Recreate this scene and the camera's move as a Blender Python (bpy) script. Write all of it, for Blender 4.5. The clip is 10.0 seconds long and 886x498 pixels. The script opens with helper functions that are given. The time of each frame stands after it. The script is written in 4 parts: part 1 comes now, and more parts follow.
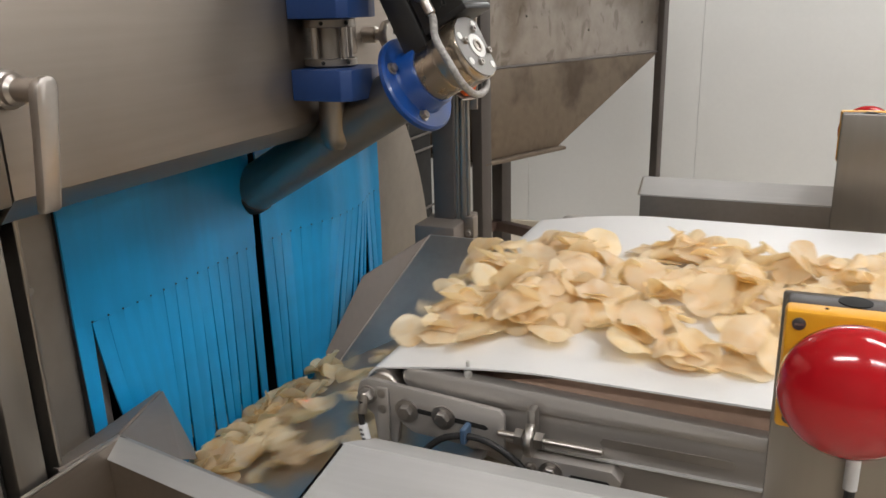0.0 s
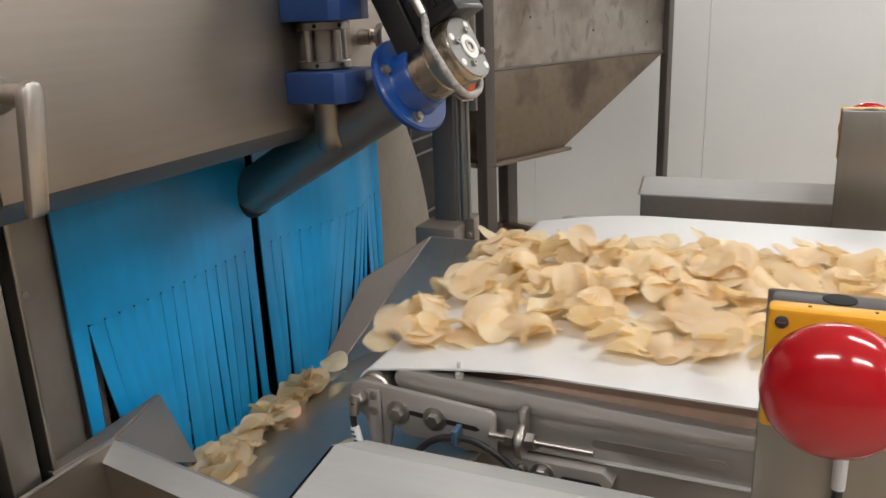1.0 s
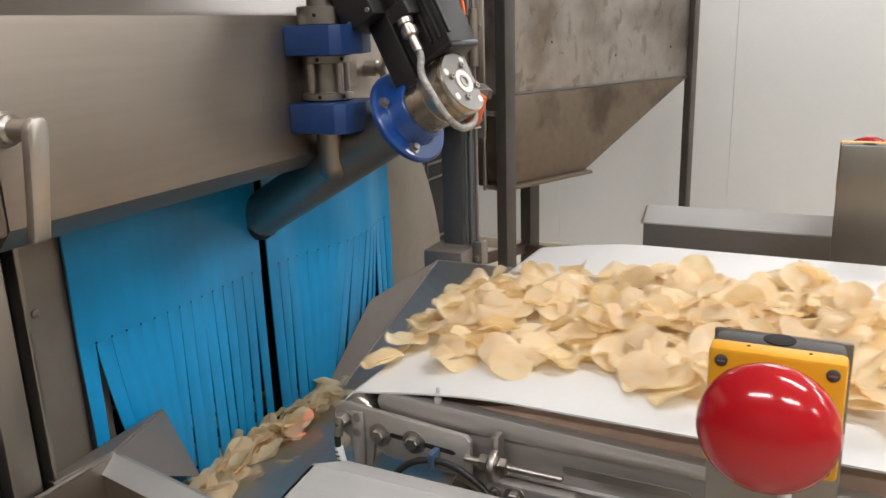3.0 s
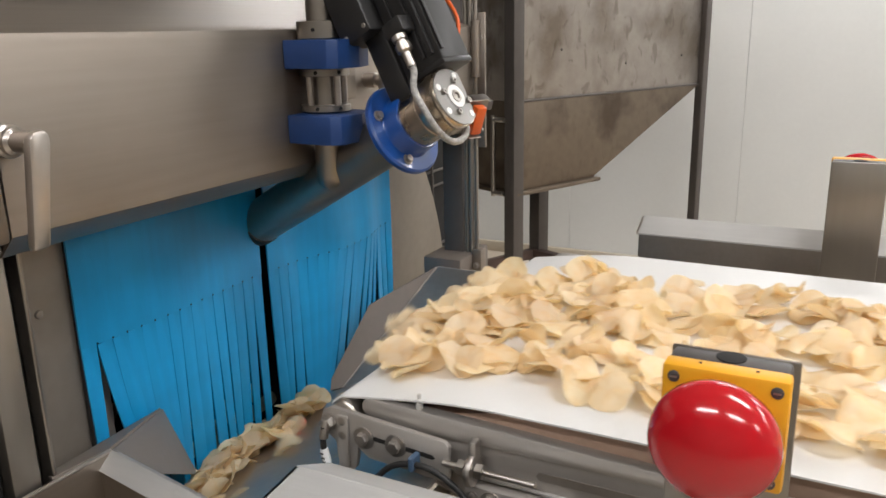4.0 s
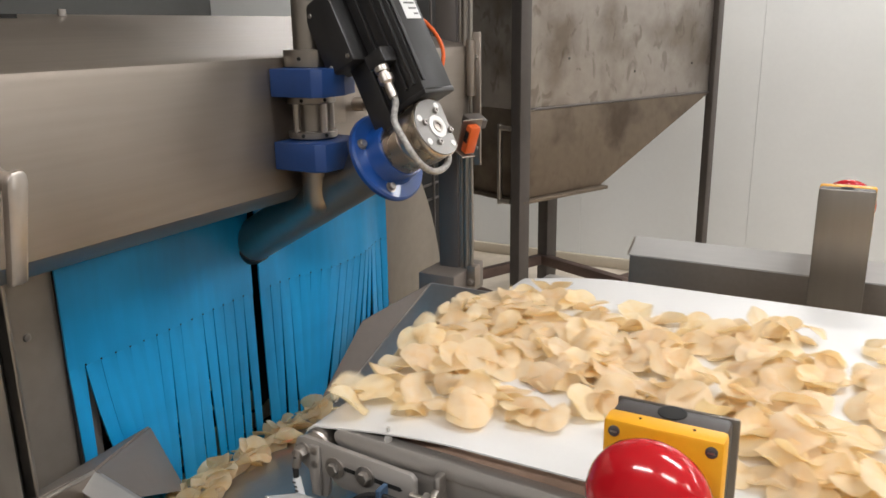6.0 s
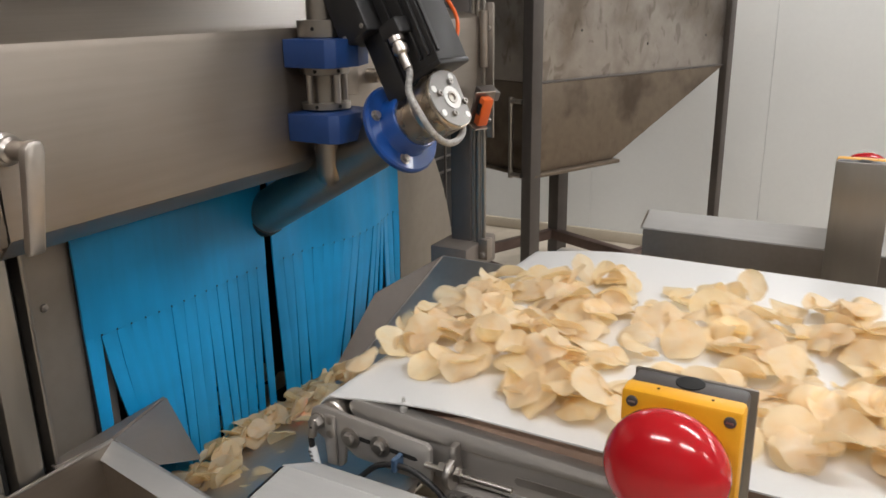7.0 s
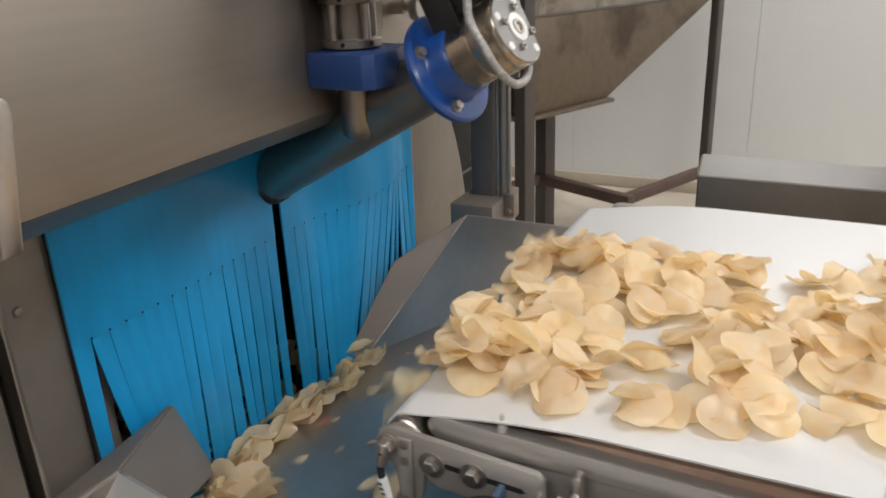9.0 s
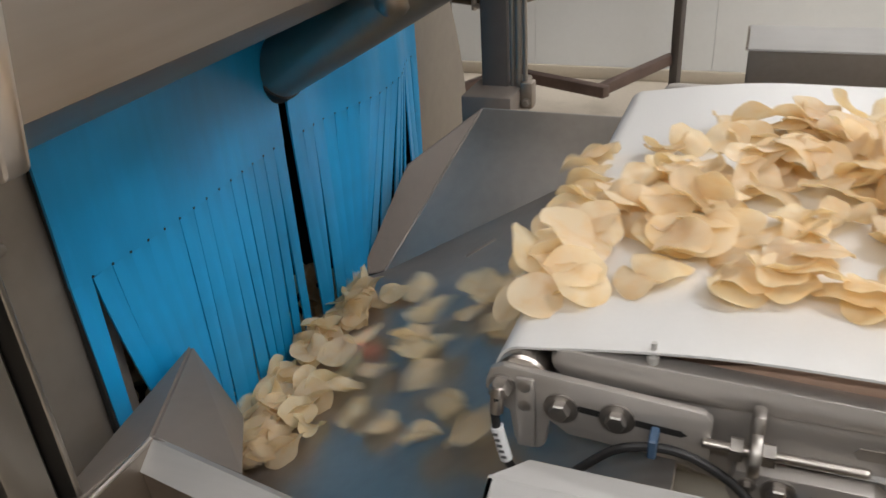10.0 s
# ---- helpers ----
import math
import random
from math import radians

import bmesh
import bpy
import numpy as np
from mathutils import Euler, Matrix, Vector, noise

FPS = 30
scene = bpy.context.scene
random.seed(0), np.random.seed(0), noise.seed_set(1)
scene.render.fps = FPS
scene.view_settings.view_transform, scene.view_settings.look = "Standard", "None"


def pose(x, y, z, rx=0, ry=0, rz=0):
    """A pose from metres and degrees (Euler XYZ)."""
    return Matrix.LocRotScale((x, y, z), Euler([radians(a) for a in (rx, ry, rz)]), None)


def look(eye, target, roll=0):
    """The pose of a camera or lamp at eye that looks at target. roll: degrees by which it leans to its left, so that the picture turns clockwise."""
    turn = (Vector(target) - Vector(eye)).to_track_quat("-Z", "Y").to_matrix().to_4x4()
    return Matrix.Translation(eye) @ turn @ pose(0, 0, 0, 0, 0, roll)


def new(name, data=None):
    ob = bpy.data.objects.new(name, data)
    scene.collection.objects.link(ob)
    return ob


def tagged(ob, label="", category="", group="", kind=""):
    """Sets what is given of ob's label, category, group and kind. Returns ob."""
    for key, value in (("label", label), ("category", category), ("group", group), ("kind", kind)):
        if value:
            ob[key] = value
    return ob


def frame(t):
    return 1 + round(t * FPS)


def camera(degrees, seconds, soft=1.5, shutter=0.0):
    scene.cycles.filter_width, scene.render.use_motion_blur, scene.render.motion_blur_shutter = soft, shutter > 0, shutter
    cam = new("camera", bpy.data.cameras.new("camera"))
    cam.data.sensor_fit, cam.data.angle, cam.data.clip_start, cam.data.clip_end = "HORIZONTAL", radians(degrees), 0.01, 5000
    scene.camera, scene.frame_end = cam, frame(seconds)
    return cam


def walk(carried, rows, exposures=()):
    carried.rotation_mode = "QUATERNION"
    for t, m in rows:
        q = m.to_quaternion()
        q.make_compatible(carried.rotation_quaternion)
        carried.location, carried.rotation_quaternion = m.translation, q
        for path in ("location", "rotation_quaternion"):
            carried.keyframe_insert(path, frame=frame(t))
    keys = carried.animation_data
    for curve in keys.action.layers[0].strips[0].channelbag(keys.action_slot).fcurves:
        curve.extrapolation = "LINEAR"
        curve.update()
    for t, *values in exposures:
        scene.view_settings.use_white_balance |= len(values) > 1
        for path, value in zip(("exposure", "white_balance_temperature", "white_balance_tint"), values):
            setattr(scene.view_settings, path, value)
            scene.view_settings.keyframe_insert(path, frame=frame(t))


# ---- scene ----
# ---- camera ----
cam = camera(58.28, 10.0, soft=1.6, shutter=0.5)
METRES, EYE, TILT, LEAN, TURN = 0.7, 1.4, -17.045, 1.476, 22.805
ROWS = [
    (0.0, 0.0000, 0.0000, 0.0000, 0.00, -0.00, -0.00),
    (0.5, 0.0152, -0.0047, -0.0033, 0.33, 0.04, 0.30),
    (1.0, 0.0294, 0.0026, -0.0019, 0.78, 0.17, 0.49),
    (1.5, 0.0404, 0.0126, 0.0043, 1.08, 0.32, 0.16),
    (2.0, 0.0551, 0.0080, 0.0245, 2.12, 0.58, -0.06),
    (2.5, 0.0772, -0.0167, 0.0221, 2.51, 1.17, -0.21),
    (4.0, 0.1512, -0.0841, 0.0307, 4.07, 1.53, -1.57),
    (4.5, 0.1775, -0.1016, 0.0620, 4.23, 1.59, -1.82),
    (5.0, 0.2075, -0.1146, 0.0910, 4.76, 1.52, -2.10),
    (6.5, 0.2254, -0.0978, 0.0920, 5.60, 0.77, -2.37),
    (7.0, 0.2136, -0.1000, 0.0871, 5.99, -0.58, -2.41),
    (7.5, 0.2174, -0.0971, 0.0787, 6.18, -1.11, -2.40),
    (8.0, 0.2140, -0.0945, 0.0800, 6.11, -3.47, -2.20),
    (8.5, 0.1504, -0.0141, 0.0889, 5.18, -3.73, -1.84),
    (9.0, 0.0128, 0.1697, 0.1163, 3.06, -4.45, -0.18),
    (9.5, -0.1038, 0.3026, 0.1110, 0.31, -9.37, 1.88),
    (10.0, -0.1770, 0.3835, 0.0923, -1.37, -11.42, 2.44),
]
walk(cam, [(t, pose(0, 0, EYE, TILT, LEAN, TURN) @ pose(METRES * x, METRES * y, METRES * z, 90 + pitch, roll, yaw)) for t, x, y, z, yaw, pitch, roll in ROWS],
     exposures=[(0, 0.0), (1.8, 0.0), (2.6, 0.1), (4.5, 0.18), (6.5, 0.18), (7.1, 0.0), (10, 0.0)])

# ---- world and lights ----
world = bpy.data.worlds.new("world")
scene.world = world
world.use_nodes = True
world.node_tree.nodes["Background"].inputs[0].default_value = (0.9, 0.93, 1.0, 1)
world.node_tree.nodes["Background"].inputs[1].default_value = 0.02
# Battens unseen; those by the hopper and far east added to brighten the wall.
LAMPS = [(-0.5, -1.2), (1.4, -1.2), (1.0, 0.75), (3.0, 2.4), (0.1, 4.25), (2.2, 3.6), (4.0, -0.8), (4.2, 1.9), (-2.6, 4.0)]
LAMP_Z, LAMP_W = 3.05, 25.5
for lx, ly in LAMPS:
    lamp = bpy.data.lights.new("ceiling_light", "AREA")
    lamp.shape, lamp.size, lamp.size_y, lamp.energy, lamp.color = "RECTANGLE", 1.2, 0.22, LAMP_W, (1.0, 1.0, 1.015)
    new("batten_light", lamp).matrix_world = pose(lx, ly, LAMP_Z - 0.075, 0, 0, 0)


# ---- materials ----
def material(name, base, rough=0.5, metal=0.0, vary=0.12, scale=6.0, grain=60.0, bump=0.1, stretch=(1, 1, 1), stain=None, stain_at=0.62, coat=0.0, spec=0.5, spots=0.0):
    """A surface with stains at one scale and grain at another."""
    m = bpy.data.materials.new(name)
    m.use_nodes = True
    nt = m.node_tree
    bsdf = nt.nodes["Principled BSDF"]
    link = nt.links.new
    tc = nt.nodes.new("ShaderNodeTexCoord")
    mp = nt.nodes.new("ShaderNodeMapping")
    mp.inputs["Scale"].default_value = stretch
    link(tc.outputs["Object"], mp.inputs["Vector"])
    big = nt.nodes.new("ShaderNodeTexNoise")
    big.inputs["Scale"].default_value, big.inputs["Detail"].default_value = scale, 5
    link(tc.outputs["Object"], big.inputs["Vector"])
    fine = nt.nodes.new("ShaderNodeTexNoise")
    fine.inputs["Scale"].default_value, fine.inputs["Detail"].default_value = grain, 3
    link(mp.outputs["Vector"], fine.inputs["Vector"])
    ramp = nt.nodes.new("ShaderNodeValToRGB")
    dark = stain or tuple(c * (1 - vary * 1.6) for c in base)
    ramp.color_ramp.elements[0].position, ramp.color_ramp.elements[0].color = (1 - stain_at if stain else 0.25), (*dark, 1)
    ramp.color_ramp.elements[1].position = 0.5 if stain else 0.75
    ramp.color_ramp.elements[1].color = (*[min(1, c * (1 + vary * 0.5)) for c in base], 1)
    link(big.outputs["Fac"], ramp.inputs["Fac"])
    mix = nt.nodes.new("ShaderNodeMix")
    mix.data_type, mix.blend_type = "RGBA", "MULTIPLY"
    mix.inputs["Factor"].default_value = min(1.0, vary * 2)
    link(ramp.outputs["Color"], mix.inputs["A"])
    link(fine.outputs["Color"], mix.inputs["B"])
    gain = nt.nodes.new("ShaderNodeMapRange")
    gain.inputs["From Min"].default_value, gain.inputs["From Max"].default_value = 0.3, 0.7
    gain.inputs["To Min"].default_value, gain.inputs["To Max"].default_value = 0.75, 1.0
    link(fine.outputs["Fac"], gain.inputs["Value"])
    link(gain.outputs["Result"], mix.inputs["B"])
    link(mix.outputs["Result"], bsdf.inputs["Base Color"])
    if spots:
        run = nt.nodes.new("ShaderNodeMapping")
        run.inputs["Scale"].default_value = (1, 1, 0.55)
        link(tc.outputs["Object"], run.inputs["Vector"])
        blot = nt.nodes.new("ShaderNodeTexNoise")
        blot.inputs["Scale"].default_value, blot.inputs["Detail"].default_value, blot.inputs["Distortion"].default_value = 19, 5, 0.8
        link(run.outputs["Vector"], blot.inputs["Vector"])
        edge = nt.nodes.new("ShaderNodeMapRange")
        edge.inputs["From Min"].default_value, edge.inputs["From Max"].default_value, edge.inputs["To Max"].default_value = 0.57, 0.66, spots
        link(blot.outputs["Fac"], edge.inputs["Value"])
        dirt = nt.nodes.new("ShaderNodeMix")
        dirt.data_type = "RGBA"
        dirt.inputs["B"].default_value = (0.11, 0.085, 0.06, 1)
        link(edge.outputs["Result"], dirt.inputs["Factor"])
        link(mix.outputs["Result"], dirt.inputs["A"])
        link(dirt.outputs["Result"], bsdf.inputs["Base Color"])
    rr = nt.nodes.new("ShaderNodeMapRange")
    rr.inputs["From Min"].default_value, rr.inputs["From Max"].default_value = 0.25, 0.75
    rr.inputs["To Min"].default_value, rr.inputs["To Max"].default_value = max(0.03, rough * 0.82), min(1, rough * 1.2)
    link(big.outputs["Fac"], rr.inputs["Value"])
    link(rr.outputs["Result"], bsdf.inputs["Roughness"])
    bsdf.inputs["Metallic"].default_value = metal
    bsdf.inputs["Specular IOR Level"].default_value = spec
    bsdf.inputs["Coat Weight"].default_value = coat
    if bump:
        bp = nt.nodes.new("ShaderNodeBump")
        bp.inputs["Strength"].default_value, bp.inputs["Distance"].default_value = bump, 0.0015
        link(fine.outputs["Fac"], bp.inputs["Height"])
        link(bp.outputs["Normal"], bsdf.inputs["Normal"])
    return m


STEEL = material("brushed_steel", (0.35, 0.305, 0.265), 0.48, 1.0, 0.13, 4.0, 110, 0.10, (1, 0.05, 1))
STEEL_V = material("brushed_steel_upright", (0.36, 0.33, 0.295), 0.40, 1.0, 0.10, 4.0, 90, 0.05, (1, 1, 0.06))
STEEL_X = material("brushed_steel_long", (0.53, 0.495, 0.46), 0.46, 0.7, 0.11, 4.0, 90, 0.05, (0.06, 1, 1))
STEEL_CHUTE = material("greasy_chute_steel", (0.40, 0.37, 0.34), 0.36, 0.75, 0.14, 5.0, 60, 0.08)
# Base colour lightened: the ceiling's reflection on top faces is put into it.
STEEL_COVER = material("satin_gleam_steel", (0.56, 0.55, 0.535), 0.38, 0.35, 0.10, 7.0, 130, 0.10, (0.05, 1, 1))
# Darkened tone: the dim reflections on the chute wings sit in the base colour.
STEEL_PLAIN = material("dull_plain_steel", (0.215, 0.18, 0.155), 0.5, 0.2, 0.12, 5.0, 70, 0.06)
STEEL_SIDE = material("satin_chute_side", (0.42, 0.365, 0.32), 0.5, 0.25, 0.10, 5.0, 60, 0.06)
STEEL_DARK = material("dull_drum_steel", (0.37, 0.33, 0.29), 0.48, 0.7, 0.14, 4.0, 50, 0.06)
STEEL_CAST = material("polished_cast_steel", (0.50, 0.46, 0.42), 0.33, 1.0, 0.08, 20, 120, 0.05)
STEEL_WARM = material("machined_gear_steel", (0.56, 0.48, 0.39), 0.27, 1.0, 0.08, 20, 120, 0.04)
STEEL_FACE = material("matt_machined_face", (0.25, 0.24, 0.23), 0.38, 1.0, 0.06, 30, 140, 0.05)
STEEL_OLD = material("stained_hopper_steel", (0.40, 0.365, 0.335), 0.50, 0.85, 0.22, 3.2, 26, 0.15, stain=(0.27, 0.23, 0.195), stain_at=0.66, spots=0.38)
STEEL_BROWN = material("brown_hopper_steel", (0.20, 0.16, 0.122), 0.5, 0.8, 0.22, 3.0, 30, 0.12, stain=(0.115, 0.088, 0.066), stain_at=0.62, spots=0.22)
STEEL_FRAME = material("grey_hopper_frame_steel", (0.115, 0.10, 0.092), 0.45, 0.25, 0.15, 6, 40, 0.1)
RUSTY = material("brown_painted_angle_iron", (0.16, 0.105, 0.085), 0.6, 0.2, 0.25, 8, 50, 0.2)
ZINC = material("zinc_bolt", (0.44, 0.41, 0.38), 0.42, 1.0, 0.1, 60, 200, 0.05)
BLUE_CURTAIN = material("blue_flexible_sheet", (0.009, 0.33, 0.69), 0.36, 0.0, 0.20, 5.0, 60, 0.16, (1, 1, 0.12))
BLUE_BLOCK = material("blue_polymer", (0.007, 0.039, 0.155), 0.5, 0.0, 0.15, 14, 120, 0.06)
BLUE_GLOSS = material("blue_lacquer", (0.007, 0.058, 0.26), 0.34, 0.0, 0.10, 14, 120, 0.04, coat=0.3)
BLACK = material("black_anodised", (0.018, 0.017, 0.017), 0.42, 0.0, 0.2, 12, 160, 0.05)
RUBBER = material("black_rubber", (0.02, 0.019, 0.018), 0.6, 0.0, 0.2, 20, 120, 0.1)
# Near-black; in the drum, slots and holes it puts the shade into colour.
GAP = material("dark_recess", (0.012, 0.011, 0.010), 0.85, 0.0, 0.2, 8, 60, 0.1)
BELT = material("white_food_belt", (0.66, 0.65, 0.635), 0.42, 0.0, 0.03, 2.5, 220, 0.05)
BELT_SIDE = material("belt_edge", (0.46, 0.31, 0.23), 0.6, 0.0, 0.2, 12, 80, 0.1)
RED = material("red_gloss_plastic", (0.45, 0.007, 0.013), 0.14, 0.0, 0.04, 10, 90, 0.0, coat=0.25)
RED_EDGE = material("red_seal", (0.30, 0.02, 0.02), 0.5)
YELLOW = material("yellow_plastic", (0.76, 0.36, 0.012), 0.42, 0.0, 0.05, 20, 260, 0.05)
GREY_PLASTIC = material("dark_grey_plastic", (0.065, 0.057, 0.055), 0.5, 0.0, 0.08, 20, 260, 0.08)
WHITE_PLASTIC = material("white_plastic", (0.75, 0.74, 0.72), 0.4, 0.0, 0.04, 20, 200, 0.03)
CREAM_PLASTIC = material("cream_plastic_plate", (0.62, 0.585, 0.50), 0.4, 0.0, 0.08, 12, 90, 0.05)
ORANGE = material("orange_plastic", (0.80, 0.13, 0.02), 0.35, 0.0, 0.05, 20, 200, 0.03)
CABLE = material("black_cable", (0.02, 0.019, 0.019), 0.45, 0.0, 0.1, 30, 200, 0.05)
BLUE_TIE = material("blue_cable_tie", (0.06, 0.11, 0.19), 0.5)
HOSE = material("braided_hose", (0.48, 0.46, 0.44), 0.45, 0.4, 0.35, 200, 700, 0.5)
CLEAR_TIP = material("pale_translucent_tube", (0.50, 0.48, 0.45), 0.3)
PAPER = material("printed_label", (0.72, 0.72, 0.72), 0.5, 0.0, 0.03)
INK = material("label_print", (0.12, 0.12, 0.12), 0.6)
WALL = material("white_coated_panel", (0.74, 0.745, 0.73), 0.45, 0.0, 0.04, 1.2, 50, 0.03)
WALL_DIM = material("dim_hall_grey", (0.10, 0.10, 0.095), 0.6, 0.0, 0.12, 1.5, 40, 0.05)
WALL_FAR = material("unseen_wall_tone", (0.30, 0.275, 0.24), 0.6, 0.0, 0.12, 1.5, 40, 0.05)
FLOOR = material("beige_resin_floor", (0.55, 0.48, 0.39), 0.45, 0.0, 0.15, 2.2, 60, 0.12, stain=(0.42, 0.36, 0.28), stain_at=0.64)
SKIRT = material("beige_plinth", (0.55, 0.48, 0.38), 0.5, 0.0, 0.1, 3, 60, 0.08)
CEILING = material("white_ceiling_panel", (0.72, 0.72, 0.70), 0.6, 0.0, 0.04, 1.0, 40, 0.03)


def glowing(name, colour, strength):
    m = bpy.data.materials.new(name)
    m.use_nodes = True
    b = m.node_tree.nodes["Principled BSDF"]
    b.inputs["Base Color"].default_value = (0.8, 0.8, 0.8, 1)
    b.inputs["Emission Color"].default_value, b.inputs["Emission Strength"].default_value = (*colour, 1), strength
    return m


LAMP_GLOW = glowing("lamp_diffuser", (1.0, 0.965, 0.92), 6.0)


def chip_material():
    """Thin fried slice: pale yellow, browner in patches, with light shining through."""
    m = bpy.data.materials.new("fried_slice")
    m.use_nodes = True
    nt = m.node_tree
    link, b, out = nt.links.new, nt.nodes["Principled BSDF"], nt.nodes["Material Output"]
    tc, info = nt.nodes.new("ShaderNodeTexCoord"), nt.nodes.new("ShaderNodeObjectInfo")
    n = nt.nodes.new("ShaderNodeTexNoise")
    n.inputs["Scale"].default_value, n.inputs["Detail"].default_value = 55, 5
    link(tc.outputs["Object"], n.inputs["Vector"])
    ramp = nt.nodes.new("ShaderNodeValToRGB")
    ramp.color_ramp.elements[0].position, ramp.color_ramp.elements[0].color = 0.30, (0.985, 0.835, 0.57, 1)
    ramp.color_ramp.elements[1].position, ramp.color_ramp.elements[1].color = 0.56, (0.99, 0.925, 0.755, 1)
    link(n.outputs["Fac"], ramp.inputs["Fac"])
    tint = nt.nodes.new("ShaderNodeHueSaturation")
    val = nt.nodes.new("ShaderNodeMapRange")
    val.inputs["To Min"].default_value, val.inputs["To Max"].default_value = 0.92, 1.03
    link(info.outputs["Random"], val.inputs["Value"])
    link(val.outputs["Result"], tint.inputs["Value"])
    hue = nt.nodes.new("ShaderNodeMapRange")
    hue.inputs["To Min"].default_value, hue.inputs["To Max"].default_value = 0.490, 0.506
    link(info.outputs["Random"], hue.inputs["Value"])
    link(hue.outputs["Result"], tint.inputs["Hue"])
    link(ramp.outputs["Color"], tint.inputs["Color"])
    link(tint.outputs["Color"], b.inputs["Base Color"])
    b.inputs["Roughness"].default_value = 0.23
    fine = nt.nodes.new("ShaderNodeTexNoise")
    fine.inputs["Scale"].default_value, fine.inputs["Detail"].default_value = 140, 4
    link(tc.outputs["Object"], fine.inputs["Vector"])
    bp = nt.nodes.new("ShaderNodeBump")
    bp.inputs["Strength"].default_value, bp.inputs["Distance"].default_value = 0.3, 0.002
    link(fine.outputs["Fac"], bp.inputs["Height"])
    link(bp.outputs["Normal"], b.inputs["Normal"])
    tr = nt.nodes.new("ShaderNodeBsdfTranslucent")
    warm = nt.nodes.new("ShaderNodeMix")
    warm.data_type, warm.blend_type = "RGBA", "MULTIPLY"
    warm.inputs["Factor"].default_value = 1.0
    warm.inputs["B"].default_value = (1.0, 0.925, 0.78, 1)
    link(tint.outputs["Color"], warm.inputs["A"])
    link(warm.outputs["Result"], tr.inputs["Color"])
    mixer = nt.nodes.new("ShaderNodeMixShader")
    mixer.inputs[0].default_value = 0.50
    link(b.outputs[0], mixer.inputs[1])
    link(tr.outputs[0], mixer.inputs[2])
    clear = nt.nodes.new("ShaderNodeBsdfTransparent")
    clear.inputs["Color"].default_value = (1.0, 0.93, 0.80, 1)
    thin = nt.nodes.new("ShaderNodeMixShader")
    thin.inputs[0].default_value = 0.36
    link(mixer.outputs[0], thin.inputs[1])
    link(clear.outputs[0], thin.inputs[2])
    link(thin.outputs[0], out.inputs["Surface"])
    return m


CHIP = chip_material()


# ---- mesh helpers ----
def finish(bm, name, mat, smooth=35):
    me = bpy.data.meshes.new(name)
    bmesh.ops.recalc_face_normals(bm, faces=bm.faces)
    if smooth:
        lim = radians(smooth)
        for f in bm.faces:
            f.smooth = True
        for e in bm.edges:
            e.smooth = len(e.link_faces) == 2 and e.calc_face_angle(0) < lim
    bm.to_mesh(me)
    bm.free()
    me.materials.append(mat)
    return me


def part(name, bm, mat, parent=None, label="", m=None, smooth=35):
    ob = new(name, finish(bm, name, mat, smooth))
    if m is not None:
        ob.matrix_basis = m
    if parent is not None:
        ob.parent = parent
    return tagged(ob, label)


def thing(name, label, category, at=None, group="", kind=""):
    ob = new(name)
    ob.empty_display_size = 0.05
    if at is not None:
        ob.matrix_basis = at
    return tagged(ob, label, category, group, kind)


def box(x0, x1, y0, y1, z0, z1, bevel=0.0, seg=2, bm=None):
    bm = bm or bmesh.new()
    fresh = bmesh.ops.create_cube(bm, size=1)["verts"]
    for v in fresh:
        v.co = Vector(((x0 + x1) / 2 + v.co.x * (x1 - x0), (y0 + y1) / 2 + v.co.y * (y1 - y0), (z0 + z1) / 2 + v.co.z * (z1 - z0)))
    if bevel:
        edges = list({e for v in fresh for e in v.link_edges})
        bmesh.ops.bevel(bm, geom=edges, offset=bevel, segments=seg, affect="EDGES", profile=0.5)
    return bm


def prism(outline, depth, axis="z", bevel=0.0, base=0.0, bm=None):
    """An outline in two coordinates, drawn out along the third from base to base + depth. x: (y, z); y: (x, z); z: (x, y)."""
    bm = bm or bmesh.new()

    def at(a, b, c):
        return {"x": (c, a, b), "y": (a, c, b), "z": (a, b, c)}[axis]

    low = [bm.verts.new(at(a, b, base)) for a, b in outline]
    high = [bm.verts.new(at(a, b, base + depth)) for a, b in outline]
    n = len(outline)
    faces = [bm.faces.new(low), bm.faces.new(high)]
    faces += [bm.faces.new((low[i], low[(i + 1) % n], high[(i + 1) % n], high[i])) for i in range(n)]
    if bevel:
        bmesh.ops.recalc_face_normals(bm, faces=bm.faces)
        edges = [e for e in bm.edges if e.calc_face_angle(0) > 0.3 and e.verts[0] in low + high]
        bmesh.ops.bevel(bm, geom=edges, offset=bevel, segments=2, affect="EDGES", profile=0.5)
    return bm


def aligned(a, b):
    """A pose at a whose z axis points to b."""
    way = Vector(b) - Vector(a)
    return Matrix.Translation(a) @ way.to_track_quat("Z", "Y").to_matrix().to_4x4()


